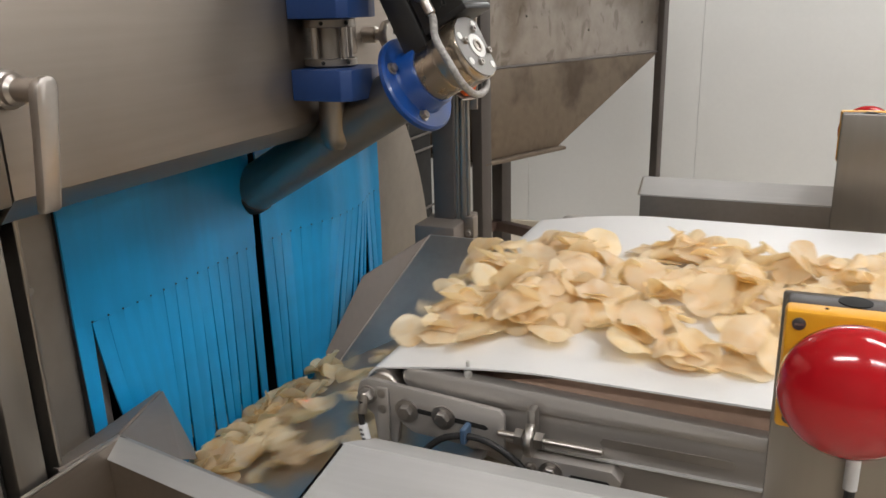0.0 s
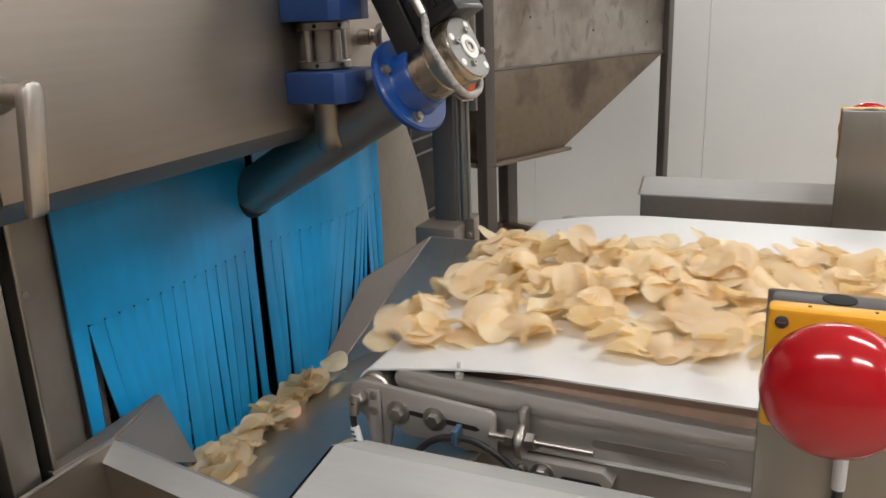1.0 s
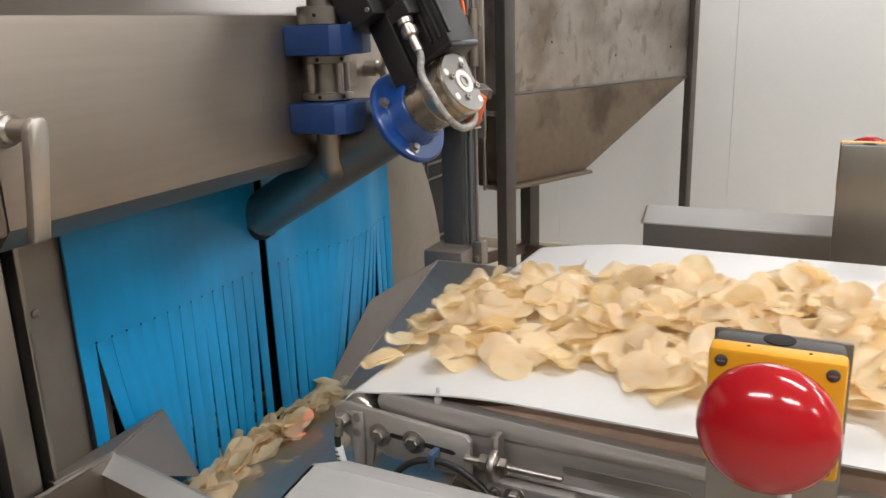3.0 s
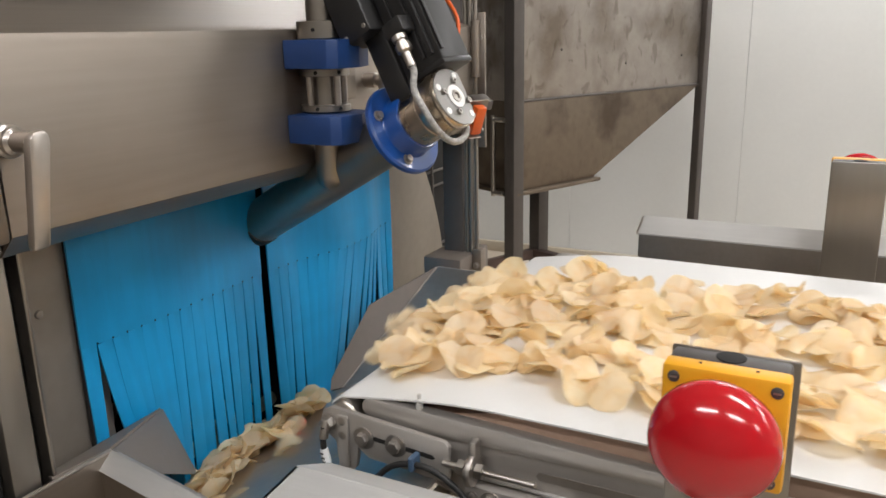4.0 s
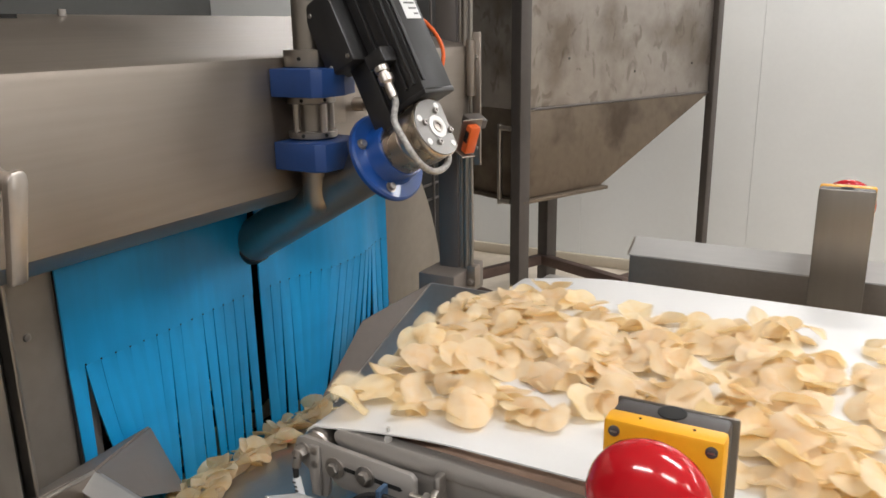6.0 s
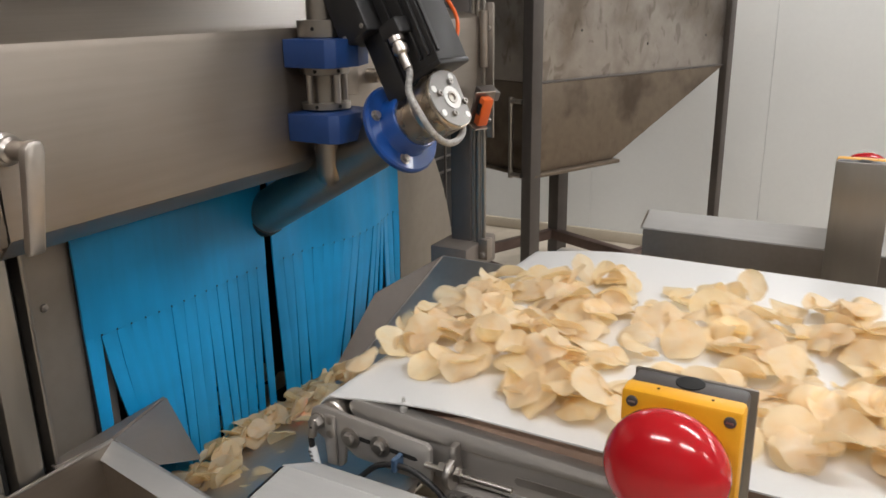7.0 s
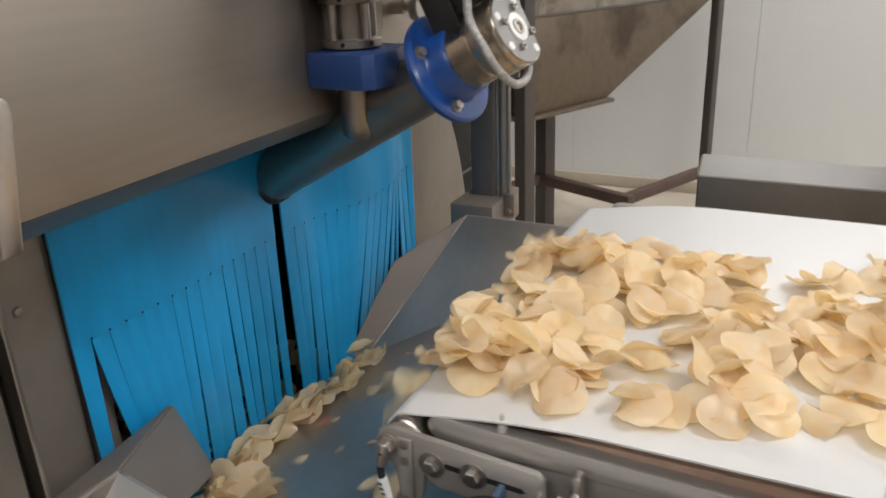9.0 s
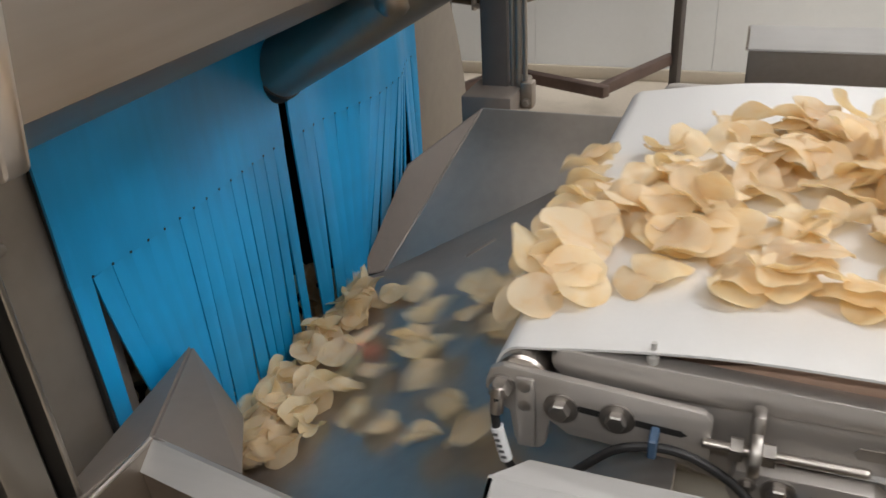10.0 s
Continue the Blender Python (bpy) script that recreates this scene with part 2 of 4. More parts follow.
def lathe(profile, m=None, seg=32, bm=None):
    """Turns (radius, height) rows round z, closed at the ends where the radius is 0."""
    bm = bm or bmesh.new()
    m = m or Matrix()
    rings = []
    for r, z in profile:
        if r < 1e-6:
            rings.append([bm.verts.new(m @ Vector((0, 0, z)))])
        else:
            rings.append([bm.verts.new(m @ Vector((r * math.cos(2 * math.pi * i / seg), r * math.sin(2 * math.pi * i / seg), z))) for i in range(seg)])
    for a, b in zip(rings, rings[1:]):
        for i in range(seg):
            j = (i + 1) % seg
            if len(a) == 1 and len(b) > 1:
                bm.faces.new((a[0], b[i], b[j]))
            elif len(b) == 1 and len(a) > 1:
                bm.faces.new((a[i], a[j], b[0]))
            elif len(a) > 1:
                bm.faces.new((a[i], a[j], b[j], b[i]))
    return bm


def rod(a, b, r, seg=16, chamfer=0.0, bm=None):
    length = (Vector(b) - Vector(a)).length
    c = chamfer
    prof = [(0, 0), (r - c, 0), (r, c), (r, length - c), (r - c, length), (0, length)] if c else [(0, 0), (r, 0), (r, length), (0, length)]
    return lathe(prof, aligned(a, b), seg, bm)


def bolt_head(m, r=0.007, h=0.0055, washer=0.011, bm=None):
    """A hexagon head on a washer, along z of m."""
    bm = lathe([(0, 0), (washer, 0), (washer, 0.0016), (0, 0.0016)], m, 20, bm)
    lathe([(0, 0.001), (r, 0.001), (r, 0.001 + h * 0.85), (r * 0.86, 0.001 + h), (0, 0.001 + h)], m, 6, bm)
    return bm


def tube_path(points, r, seg=10, bm=None, steps=8):
    """A round tube along a smooth curve through the points."""
    bm = bm or bmesh.new()
    pts = [Vector(p) for p in points]
    pts = [pts[0] * 2 - pts[1]] + pts + [pts[-1] * 2 - pts[-2]]
    line = []
    for i in range(1, len(pts) - 2):
        p0, p1, p2, p3 = pts[i - 1:i + 3]
        for s in range(steps):
            t = s / steps
            line.append(0.5 * (2 * p1 + (p2 - p0) * t + (2 * p0 - 5 * p1 + 4 * p2 - p3) * t * t + (3 * p1 - p0 - 3 * p2 + p3) * t ** 3))
    line.append(pts[-2])
    ring, up = [], Vector((0.31, 0.52, 0.8)).normalized()
    for i, p in enumerate(line):
        way = (line[min(i + 1, len(line) - 1)] - line[max(i - 1, 0)]).normalized()
        side = way.cross(up).normalized()
        up = side.cross(way).normalized()
        ring.append([bm.verts.new(p + r * (math.cos(2 * math.pi * k / seg) * side + math.sin(2 * math.pi * k / seg) * up)) for k in range(seg)])
    for a, b in zip(ring, ring[1:]):
        for k in range(seg):
            bm.faces.new((a[k], a[(k + 1) % seg], b[(k + 1) % seg], b[k]))
    bm.faces.new(ring[0]), bm.faces.new(ring[-1])
    return bm


def sheet(quads, thick, bm=None):
    """Flat plates of the given corners, with a thickness towards the back of each."""
    bm = bm or bmesh.new()
    for q in quads:
        q = [Vector(p) for p in q]
        n = (q[1] - q[0]).cross(q[2] - q[0]).normalized() * thick
        top, low = [bm.verts.new(p) for p in q], [bm.verts.new(p - n) for p in q]
        bm.faces.new(top), bm.faces.new(low[::-1])
        for i in range(len(q)):
            j = (i + 1) % len(q)
            bm.faces.new((top[j], top[i], low[i], low[j]))
    return bm


# ---- the room ----
X0, X1, Y0, Y1, H = -4.44, 4.6, -3.2, 4.75, 3.2
part("floor", box(X0 - 0.2, X1 + 0.2, Y0 - 0.2, Y1 + 0.2, -0.2, 0), FLOOR)
tagged(bpy.data.objects["floor"], "beige resin factory floor", "floor", kind="structure")
part("ceiling", box(X0 - 0.2, X1 + 0.2, Y0 - 0.2, Y1 + 0.2, H, H + 0.2), CEILING)
tagged(bpy.data.objects["ceiling"], "white panel ceiling", "ceiling", kind="structure")
wall_n = tagged(part("wall_north", box(X0, X1, Y1 + 0.02, Y1 + 0.2, 0, H), WALL), "white coated insulation panel wall", "wall", kind="structure")
for k in range(9):
    a = X0 + k * 1.0
    part("panel", box(a + 0.0008, min(a + 0.9992, X1), Y1, Y1 + 0.02, 0.0, H, 0.001, 1), WALL, wall_n)
# South and east walls are unseen, added and toned for what the steel reflects.
tagged(part("wall_south", box(X0, X1, Y0 - 0.2, Y0, 0, H), WALL_FAR), "unseen plain wall toned for dim reflections", "wall", kind="structure")
tagged(part("wall_east", box(X1, X1 + 0.2, Y0, Y1, 0, H), WALL_FAR), "unseen plain wall toned for dim reflections", "wall", kind="structure")
# The dimness of the hall behind the hood is put into this wall's colour.
tagged(part("wall_west", box(X0 - 0.2, X0, Y0, Y1, 0, H), WALL_DIM), "plain wall darkened for the dim hall", "wall", kind="structure")
tagged(part("baseboard", box(X0, X1, Y1 - 0.03, Y1 - 0.001, 0.001, 0.07, 0.006), SKIRT), "beige plinth along the wall", "baseboard", kind="structure")
for lx, ly in LAMPS:
    t = thing("ceiling_lamp", "white batten lamp under the ceiling, out of view", "lamp", pose(lx, ly, LAMP_Z), "ceiling lamps")
    part("housing", box(-0.62, 0.62, -0.12, 0.12, -0.05, 0.15, 0.01), WHITE_PLASTIC, t)
    part("diffuser", box(-0.6, 0.6, -0.11, 0.11, -0.068, -0.051, 0.004), LAMP_GLOW, t)


# ---- hopper behind the machine ----
def hopper():
    t = thing("hopper", "stained stainless steel hopper on angle-iron legs", "hopper", pose(-1.1, 2.96, 0, 0, 0, 66.52))
    # own space: x along the wide face, y away from the conveyor
    L, top, fold, low, cut = 1.297, 2.5, 1.156, 0.793, 0.50
    part("upper_body", box(0.02, L - 0.02, 0.0, 0.95, fold, top, 0.004), STEEL_OLD, t)
    # Bottom and flange take a darker brown than the upper body.
    part("lower_body", prism([(0.02, fold - 0.002), (L - 0.02, fold - 0.002), (cut, low), (0.02, low)], 0.95, "y", 0.004, -0.004), STEEL_BROWN, t, "brown sloping hopper bottom")
    part("weld_seam", rod((0.02, -0.004, fold), (L - 0.02, -0.004, fold), 0.005, 8), STEEL_FRAME, t)
    part("bottom_flange", box(0.0, cut + 0.02, -0.03, 0.95, low - 0.016, low - 0.001, 0.003), STEEL_BROWN, t)
    for lx, ly, w in ((-0.02, -0.03, 0.056), (L - 0.03, -0.03, 0.042), (0.02, 0.90, 0.07), (0.68, 0.5, 0.07)):
        zt = top if lx != 0.68 else low
        bm = prism([(lx, ly), (lx + w, ly), (lx + w, ly + 0.012), (lx + 0.012, ly + 0.012), (lx + 0.012, ly + w), (lx, ly + w)], zt, "z", 0.002)
        part("leg", bm, STEEL_FRAME, t)
    part("base_bar", box(0.05, 0.70, 0.52, 0.56, 0.27, 0.32, 0.004), RUSTY, t, "brown angle iron bar")
    part("base_bar", box(0.66, 0.71, -0.02, 0.56, 0.27, 0.32, 0.004), RUSTY, t, "brown angle iron bar")
    part("base_bar", box(0.7, L, 0.0, 0.04, 0.27, 0.32, 0.004), RUSTY, t, "brown angle iron bar")
    part("base_bar", box(0.05, 0.09, 0.0, 0.93, 0.27, 0.32, 0.004), RUSTY, t, "brown angle iron bar")
    # pull handle on the front leg
    h = part("handle", tube_path([(-0.024, 0.02, 1.085), (-0.026, 0.078, 1.085), (-0.026, 0.085, 1.078), (-0.026, 0.085, 0.792), (-0.026, 0.078, 0.785), (-0.024, 0.02, 0.785)], 0.010, 10, steps=4), STEEL_CAST, t, "round steel pull handle")
    for dx, dz in ((0.28, 1.35), (0.7, 1.28), (1.12, 1.3)):
        part("rivet", lathe([(0, 0), (0.006, 0), (0.004, 0.003), (0, 0.003)], pose(dx, -0.001, dz, 90, 0, 0), 10), STEEL_FRAME, t)
    return t


hopper()

# ---- drum behind the curtain ----
DRUM_Y, DRUM_Z, DRUM_R = 1.06, 0.78, 0.66


def drum():
    t = thing("coating_drum", "dull stainless drum with a flat end plate", "drum")
    bm = bmesh.new()
    seg = 96
    # end plate with a rectangular mouth, as one ring of quads
    outer, inner = [], []
    for i in range(seg):
        a = 2 * math.pi * i / seg
        c, s = math.cos(a), math.sin(a)
        outer.append((DRUM_Y + DRUM_R * c, DRUM_Z + DRUM_R * s))
        k = min(((0.403 if c > 0 else 0.372) / abs(c)) if abs(c) > 1e-6 else 9, (0.49 / s) if s > 1e-6 else ((0.26 / -s) if s < -1e-6 else 9))
        inner.append((DRUM_Y + k * c, DRUM_Z + k * s))
    vo = [[bm.verts.new((x, y, z)) for y, z in outer] for x in (-0.774, -0.789)]
    vi = [[bm.verts.new((x, y, z)) for y, z in inner] for x in (-0.774, -0.789)]
    for i in range(seg):
        j = (i + 1) % seg
        bm.faces.new((vo[0][i], vo[0][j], vi[0][j], vi[0][i]))
        bm.faces.new((vo[1][j], vo[1][i], vi[1][i], vi[1][j]))
        bm.faces.new((vo[0][j], vo[0][i], vo[1][i], vo[1][j]))
        bm.faces.new((vi[0][i], vi[0][j], vi[1][j], vi[1][i]))
    part("end_plate", bm, STEEL_DARK, t, "dull grey-brown steel end plate")
    m = Matrix.Translation((-0.790, DRUM_Y, DRUM_Z)) @ Euler((0, radians(-90), 0)).to_matrix().to_4x4()
    # The shell is painted near-black for the unlit inside of the drum.
    part("shell", lathe([(DRUM_R - 0.01, 0), (DRUM_R - 0.01, 1.7), (0, 1.7), (0, 1.69), (DRUM_R - 0.02, 1.69), (DRUM_R - 0.02, 0)], m, 64), GAP, t, "drum shell, its dark inside put into the colour")
    for sx, z in ((0.18, 0.0), (-0.42, 0.0)):
        part("support", box(-2.2, -0.95, DRUM_Y + sx, DRUM_Y + sx + 0.1, 0, DRUM_Z - DRUM_R + 0.04), STEEL_FRAME, t)
    for y, z in ((0.60, 0.845), (0.60, 1.1)):
        part("screw", lathe([(0, 0), (0.006, 0), (0.005, 0.003), (0, 0.004)], pose(-0.774, y, z, 0, 90, 0), 12), ZINC, t)
    return t


drum()


# ---- curtain ----
def hang_line(y0, arc, bulge):
    """Places along a sheet's width: (x, y, yaw in degrees) at a length along it; the sheet may belly out of the mouth."""
    def belly(y):
        rise = max(0.0, min(1.0, (y - 1.09) / 0.15))
        fall = max(0.0, min(1.0, (y - 1.30) / 0.12))
        return bulge * (rise * rise * (3 - 2 * rise)) * (1 - 0.85 * fall * fall * (3 - 2 * fall)) + 0.004 * math.sin((y - y0) * 13)

    line, y, run = [], y0, 0.0
    while run <= arc + 0.002:
        slope = (belly(y + 0.001) - belly(y)) / 0.001
        line.append((run, -0.764 + belly(y), y, math.degrees(math.atan2(-slope, 1))))
        step = 0.001
        run += step * math.hypot(1, slope)
        y += step

    def at(s):
        a = min(line, key=lambda p: abs(p[0] - s))
        return a[1:]

    return at


def curtain():
    """Two flexible sheets, slit into strips below."""
    hung = []
    head, top, th, wide = 1.036, 1.26, 0.003, 0.0248
    for y0, n, bulge in ((0.645, 15, 0.0), (1.032, 17, 0.032)):
        arc = n * wide
        at = hang_line(y0, arc, bulge)
        t = thing("strip_curtain", "blue flexible sheet curtain slit into hanging strips", "curtain", group="drum mouth curtains")
        bm = bmesh.new()
        cols, high = 3 * n, 8
        for side in (0, th):
            for iz in range(high + 1):
                for iy in range(cols + 1):
                    x, y, _ = at(arc * iy / cols)
                    flat = 1 - 0.5 * (iz / high) ** 1.5
                    bm.verts.new((-0.764 + (x + 0.764) * flat - side, y, head + (top - head) * iz / high))
        bm.verts.ensure_lookup_table()
        w, layer = cols + 1, (high + 1) * (cols + 1)
        for k in (0, layer):
            for iz in range(high):
                for iy in range(cols):
                    a = k + iz * w + iy
                    bm.faces.new([bm.verts[i] for i in (a, a + 1, a + w + 1, a + w)])
        rim = [iy for iy in range(cols + 1)] + [iz * w + cols for iz in range(1, high + 1)] + [high * w + iy for iy in range(cols - 1, -1, -1)] + [iz * w for iz in range(high - 1, 0, -1)]
        for a, b in zip(rim, rim[1:] + rim[:1]):
            bm.faces.new([bm.verts[i] for i in (a, b, b + layer, a + layer)])
        part("sheet", bm, BLUE_CURTAIN, t)
        strips = []
        for k in range(n):
            rng = random.Random(17 * k + int(100 * y0))
            x, y, yaw = at((k + 0.5) * wide)
            length = head - 0.715 + rng.uniform(-0.012, 0.012)
            bm = bmesh.new()
            bow, gap = rng.uniform(-0.003, 0.004), rng.choice((0.0005, 0.0008, 0.0012, 0.0030))
            # the strips beside the edge one bend together towards the middle, one over the other
            bend, over = ({1: (0.030, 0.014), 2: (0.024, 0.009), 3: (0.017, 0.005), 4: (0.010, 0.002), 5: (0.005, 0.0)}.get(k, (0.0, 0.0)) if bulge == 0 else (0.0, 0.0))
            rows, curl = 14, rng.uniform(-0.006, 0.008) + over
            hollow = rng.uniform(-0.0012, 0.0016)
            vs = []
            for side in (0, th * 0.8):
                for i in range(rows + 1):
                    s = i / rows
                    for e in (-1, 0, 1):
                        yy = e * (wide / 2 - gap * (0.15 + 2.0 * s))
                        vs.append(bm.verts.new((-side + curl * s * s + hollow * s * (1 - abs(e)) + 0.0012 * s * e, yy + bow * s * s + bend * s * s, -length * s)))
            m = 3 * (rows + 1)
            for i in range(rows):
                q = 3 * i
                for c in (0, 1):
                    bm.faces.new((vs[q + c], vs[q + c + 1], vs[q + c + 4], vs[q + c + 3]))
                    bm.faces.new((vs[m + q + c + 1], vs[m + q + c], vs[m + q + c + 3], vs[m + q + c + 4]))
                bm.faces.new((vs[q], vs[q + 3], vs[m + q + 3], vs[m + q]))
                bm.faces.new((vs[q + 5], vs[q + 2], vs[m + q + 2], vs[m + q + 5]))
            for q in (0, 3 * rows):
                for c in (0, 1):
                    bm.faces.new((vs[q + c + 1], vs[q + c], vs[m + q + c], vs[m + q + c + 1]))
            ob = part("strip", bm, BLUE_CURTAIN, t)
            tilt = math.degrees(math.atan2(max(0.0, x + 0.760), 0.17))
            strips.append((ob, (x, y, head), yaw, tilt, k, bulge))
            if k:
                x, y, yaw = at(k * wide)
                part("slit_hole", lathe([(0, 0), (0.0015, 0), (0.0015, 0.0006), (0, 0.0006)], pose(x + 0.0002, y, head + 0.001, 0, 90, yaw), 8), RUBBER, t)
        hung.append((t, strips))
    return hung


CURTAINS = curtain()


# ---- hood over the drum mouth ----
def hood():
    t = thing("drum_hood", "brushed stainless hood with a folded lip", "hood")
    # section in x and z, folded from one plate
    sec = [(-0.640, 1.222), (-0.622, 1.226), (-0.600, 1.249), (-0.600, 1.432), (-0.603, 1.441), (-0.612, 1.447), (-0.90, 1.506)]
    inner = [(x - 0.003, z - 0.0035 if i > 3 else z + 0.002) for i, (x, z) in enumerate(sec)]
    part("cover", prism(sec + inner[::-1], 1.065, "y", 0, 0.468), STEEL, t)
    part("side_cover", box(-1.2, -0.598, 0.10, 0.466, 1.244, 1.447, 0.004), STEEL, t)
    part("end_cap", prism([(-0.90, 1.503), (-0.612, 1.444), (-0.602, 1.43), (-0.602, 1.25), (-0.90, 1.25)], 0.003, "y", 0, 1.5335), STEEL, t)
    part("slot", box(-0.885, -0.87, 0.66, 0.72, 1.500, 1.5055), GAP, t)
    part("stud", lathe([(0, 0), (0.006, 0), (0.006, 0.01), (0, 0.01)], pose(-0.885, 0.80, 1.503), 12), ZINC, t)
    # latch handle
    h = part("latch", lathe([(0, 0), (0.0165, 0), (0.0165, 0.005), (0.0135, 0.007), (0.0135, 0.013), (0.0100, 0.016), (0.0100, 0.038), (0, 0.038)], pose(-0.5985, 0.478, 1.342, 0, 90, 0), 32), STEEL_CAST, t, "polished lever latch")
    prof = [(0.0, 0.0135), (0.01, 0.012), (0.016, 0.007), (0.018, -0.002), (0.0165, -0.03), (0.0150, -0.07), (0.0145, -0.104), (0.012, -0.107), (-0.012, -0.107), (-0.0145, -0.104), (-0.0150, -0.07), (-0.0165, -0.03), (-0.018, -0.002), (-0.016, 0.007), (-0.01, 0.012)]
    part("lever", prism([(0.478 + 0.64 * a + 0.13 * b, 1.342 + 0.92 * b) for a, b in prof], 0.011, "x", 0.003, -0.5610), STEEL_CAST, h)
    # knob with a cross hole
    k = part("knob", lathe([(0, 0), (0.012, 0), (0.012, 0.02), (0.0085, 0.022), (0.0085, 0.030), (0.020, 0.034), (0.0215, 0.038), (0.0215, 0.044), (0.0195, 0.047), (0, 0.047)], pose(-0.600, 1.115, 1.360, 0, 90, 0), 28), STEEL_CAST, t, "turned steel knob")
    part("cross_hole", lathe([(0, 0), (0.004, 0), (0.004, 0.001), (0, 0.001)], pose(-0.5528, 1.122, 1.364, 0, 90, 0), 12), GAP, k)
    return t


hood()


# ---- uprights beside the mouth ----
def upright():
    t = thing("machine_frame", "stainless uprights with black rubber seal", "frame")
    for y0, y1 in ((0.34, 0.398), (0.408, 0.446), (0.462, 0.496)):
        part("post", box(-0.705, -0.662, y0, y1, 0.0, 1.240, 0.003), STEEL_V, t)
    for y0, y1 in ((0.3985, 0.4075), (0.4465, 0.4615), (0.4965, 0.5085)):
        part("seal", box(-0.705, -0.680, y0, y1, 0.0, 1.240, 0.002), RUBBER, t, "black rubber seal")
    part("edge_strip", box(-0.705, -0.660, 0.509, 0.514, 0.0, 1.232, 0.001, 1), STEEL_V, t)
    part("gasket", box(-0.7735, -0.765, 0.646, 0.650, 0.60, 1.22, 0.001, 1), RUBBER, t, "black gasket edge")
    return t


upright()


# ---- column with the hinge ----
def column():
    t = thing("hinge_column", "grey steel column with a long hinge and cable rods", "column")
    part("column_body", box(-0.672, -0.624, 1.52, 1.60, 0.0, 1.75, 0.003), STEEL_FRAME, t)
    part("foot", box(-0.69, -0.60, 1.455, 1.60, 0.90, 0.962, 0.004), STEEL_PLAIN, t)
    for x, r in ((-0.617, 0.0045), (-0.606, 0.006), (-0.594, 0.0045)):
        part("guide_rod", rod((x, 1.527, 0.93), (x, 1.527, 1.9), r, 12), STEEL_V, t)
    part("foot_clamp", box(-0.600, -0.578, 1.512, 1.54, 0.925, 0.972, 0.003), STEEL, t)
    part("clamp_bolt", bolt_head(pose(-0.589, 1.512, 0.937, 90, 0, 0), 0.006, 0.006, 0.008), ZINC, t)
    part("hinge_leaf", box(-0.597, -0.573, 1.528, 1.536, 1.195, 1.47, 0.002), STEEL, t)
    part("hinge_knuckle", rod((-0.592, 1.524, 1.34), (-0.592, 1.524, 1.455), 0.0095, 16, 0.002), STEEL, t)
    for z in (1.232, 1.285, 1.42):
        part("screw", lathe([(0, 0), (0.0055, 0), (0.004, 0.003), (0, 0.003)], pose(-0.582, 1.5275, z, 90, 0, 0), 12), ZINC, t)
    g = thing("wire_guard", "dark guard with thin steel wires beside the drum", "guard")
    part("backing", box(-1.02, -1.0, 1.60, 2.25, 0.0, 1.6), GAP, g)
    for z in (0.80, 0.985, 1.03, 1.2):
        part("wire", rod((-0.99, 1.6, z), (-0.99, 2.25, z), 0.004, 8), STEEL_FRAME, g)
    for y in (1.70, 1.80, 1.92, 2.05):
        part("wire", rod((-0.982, y, 0.0), (-0.982, y, 1.6), 0.004, 8), STEEL_FRAME, g)
    return t


column()

# ---- drive: inclined pipe, gear, motor ----
PIPE_A, PIPE_B = Vector((-0.778, 1.030, 1.122)), Vector((-0.360, 0.958, 1.350))
AX = (PIPE_B - PIPE_A).normalized()
UP = (Vector((0, 0, 1)) - AX.z * AX).normalized()
SIDE = AX.cross(UP)


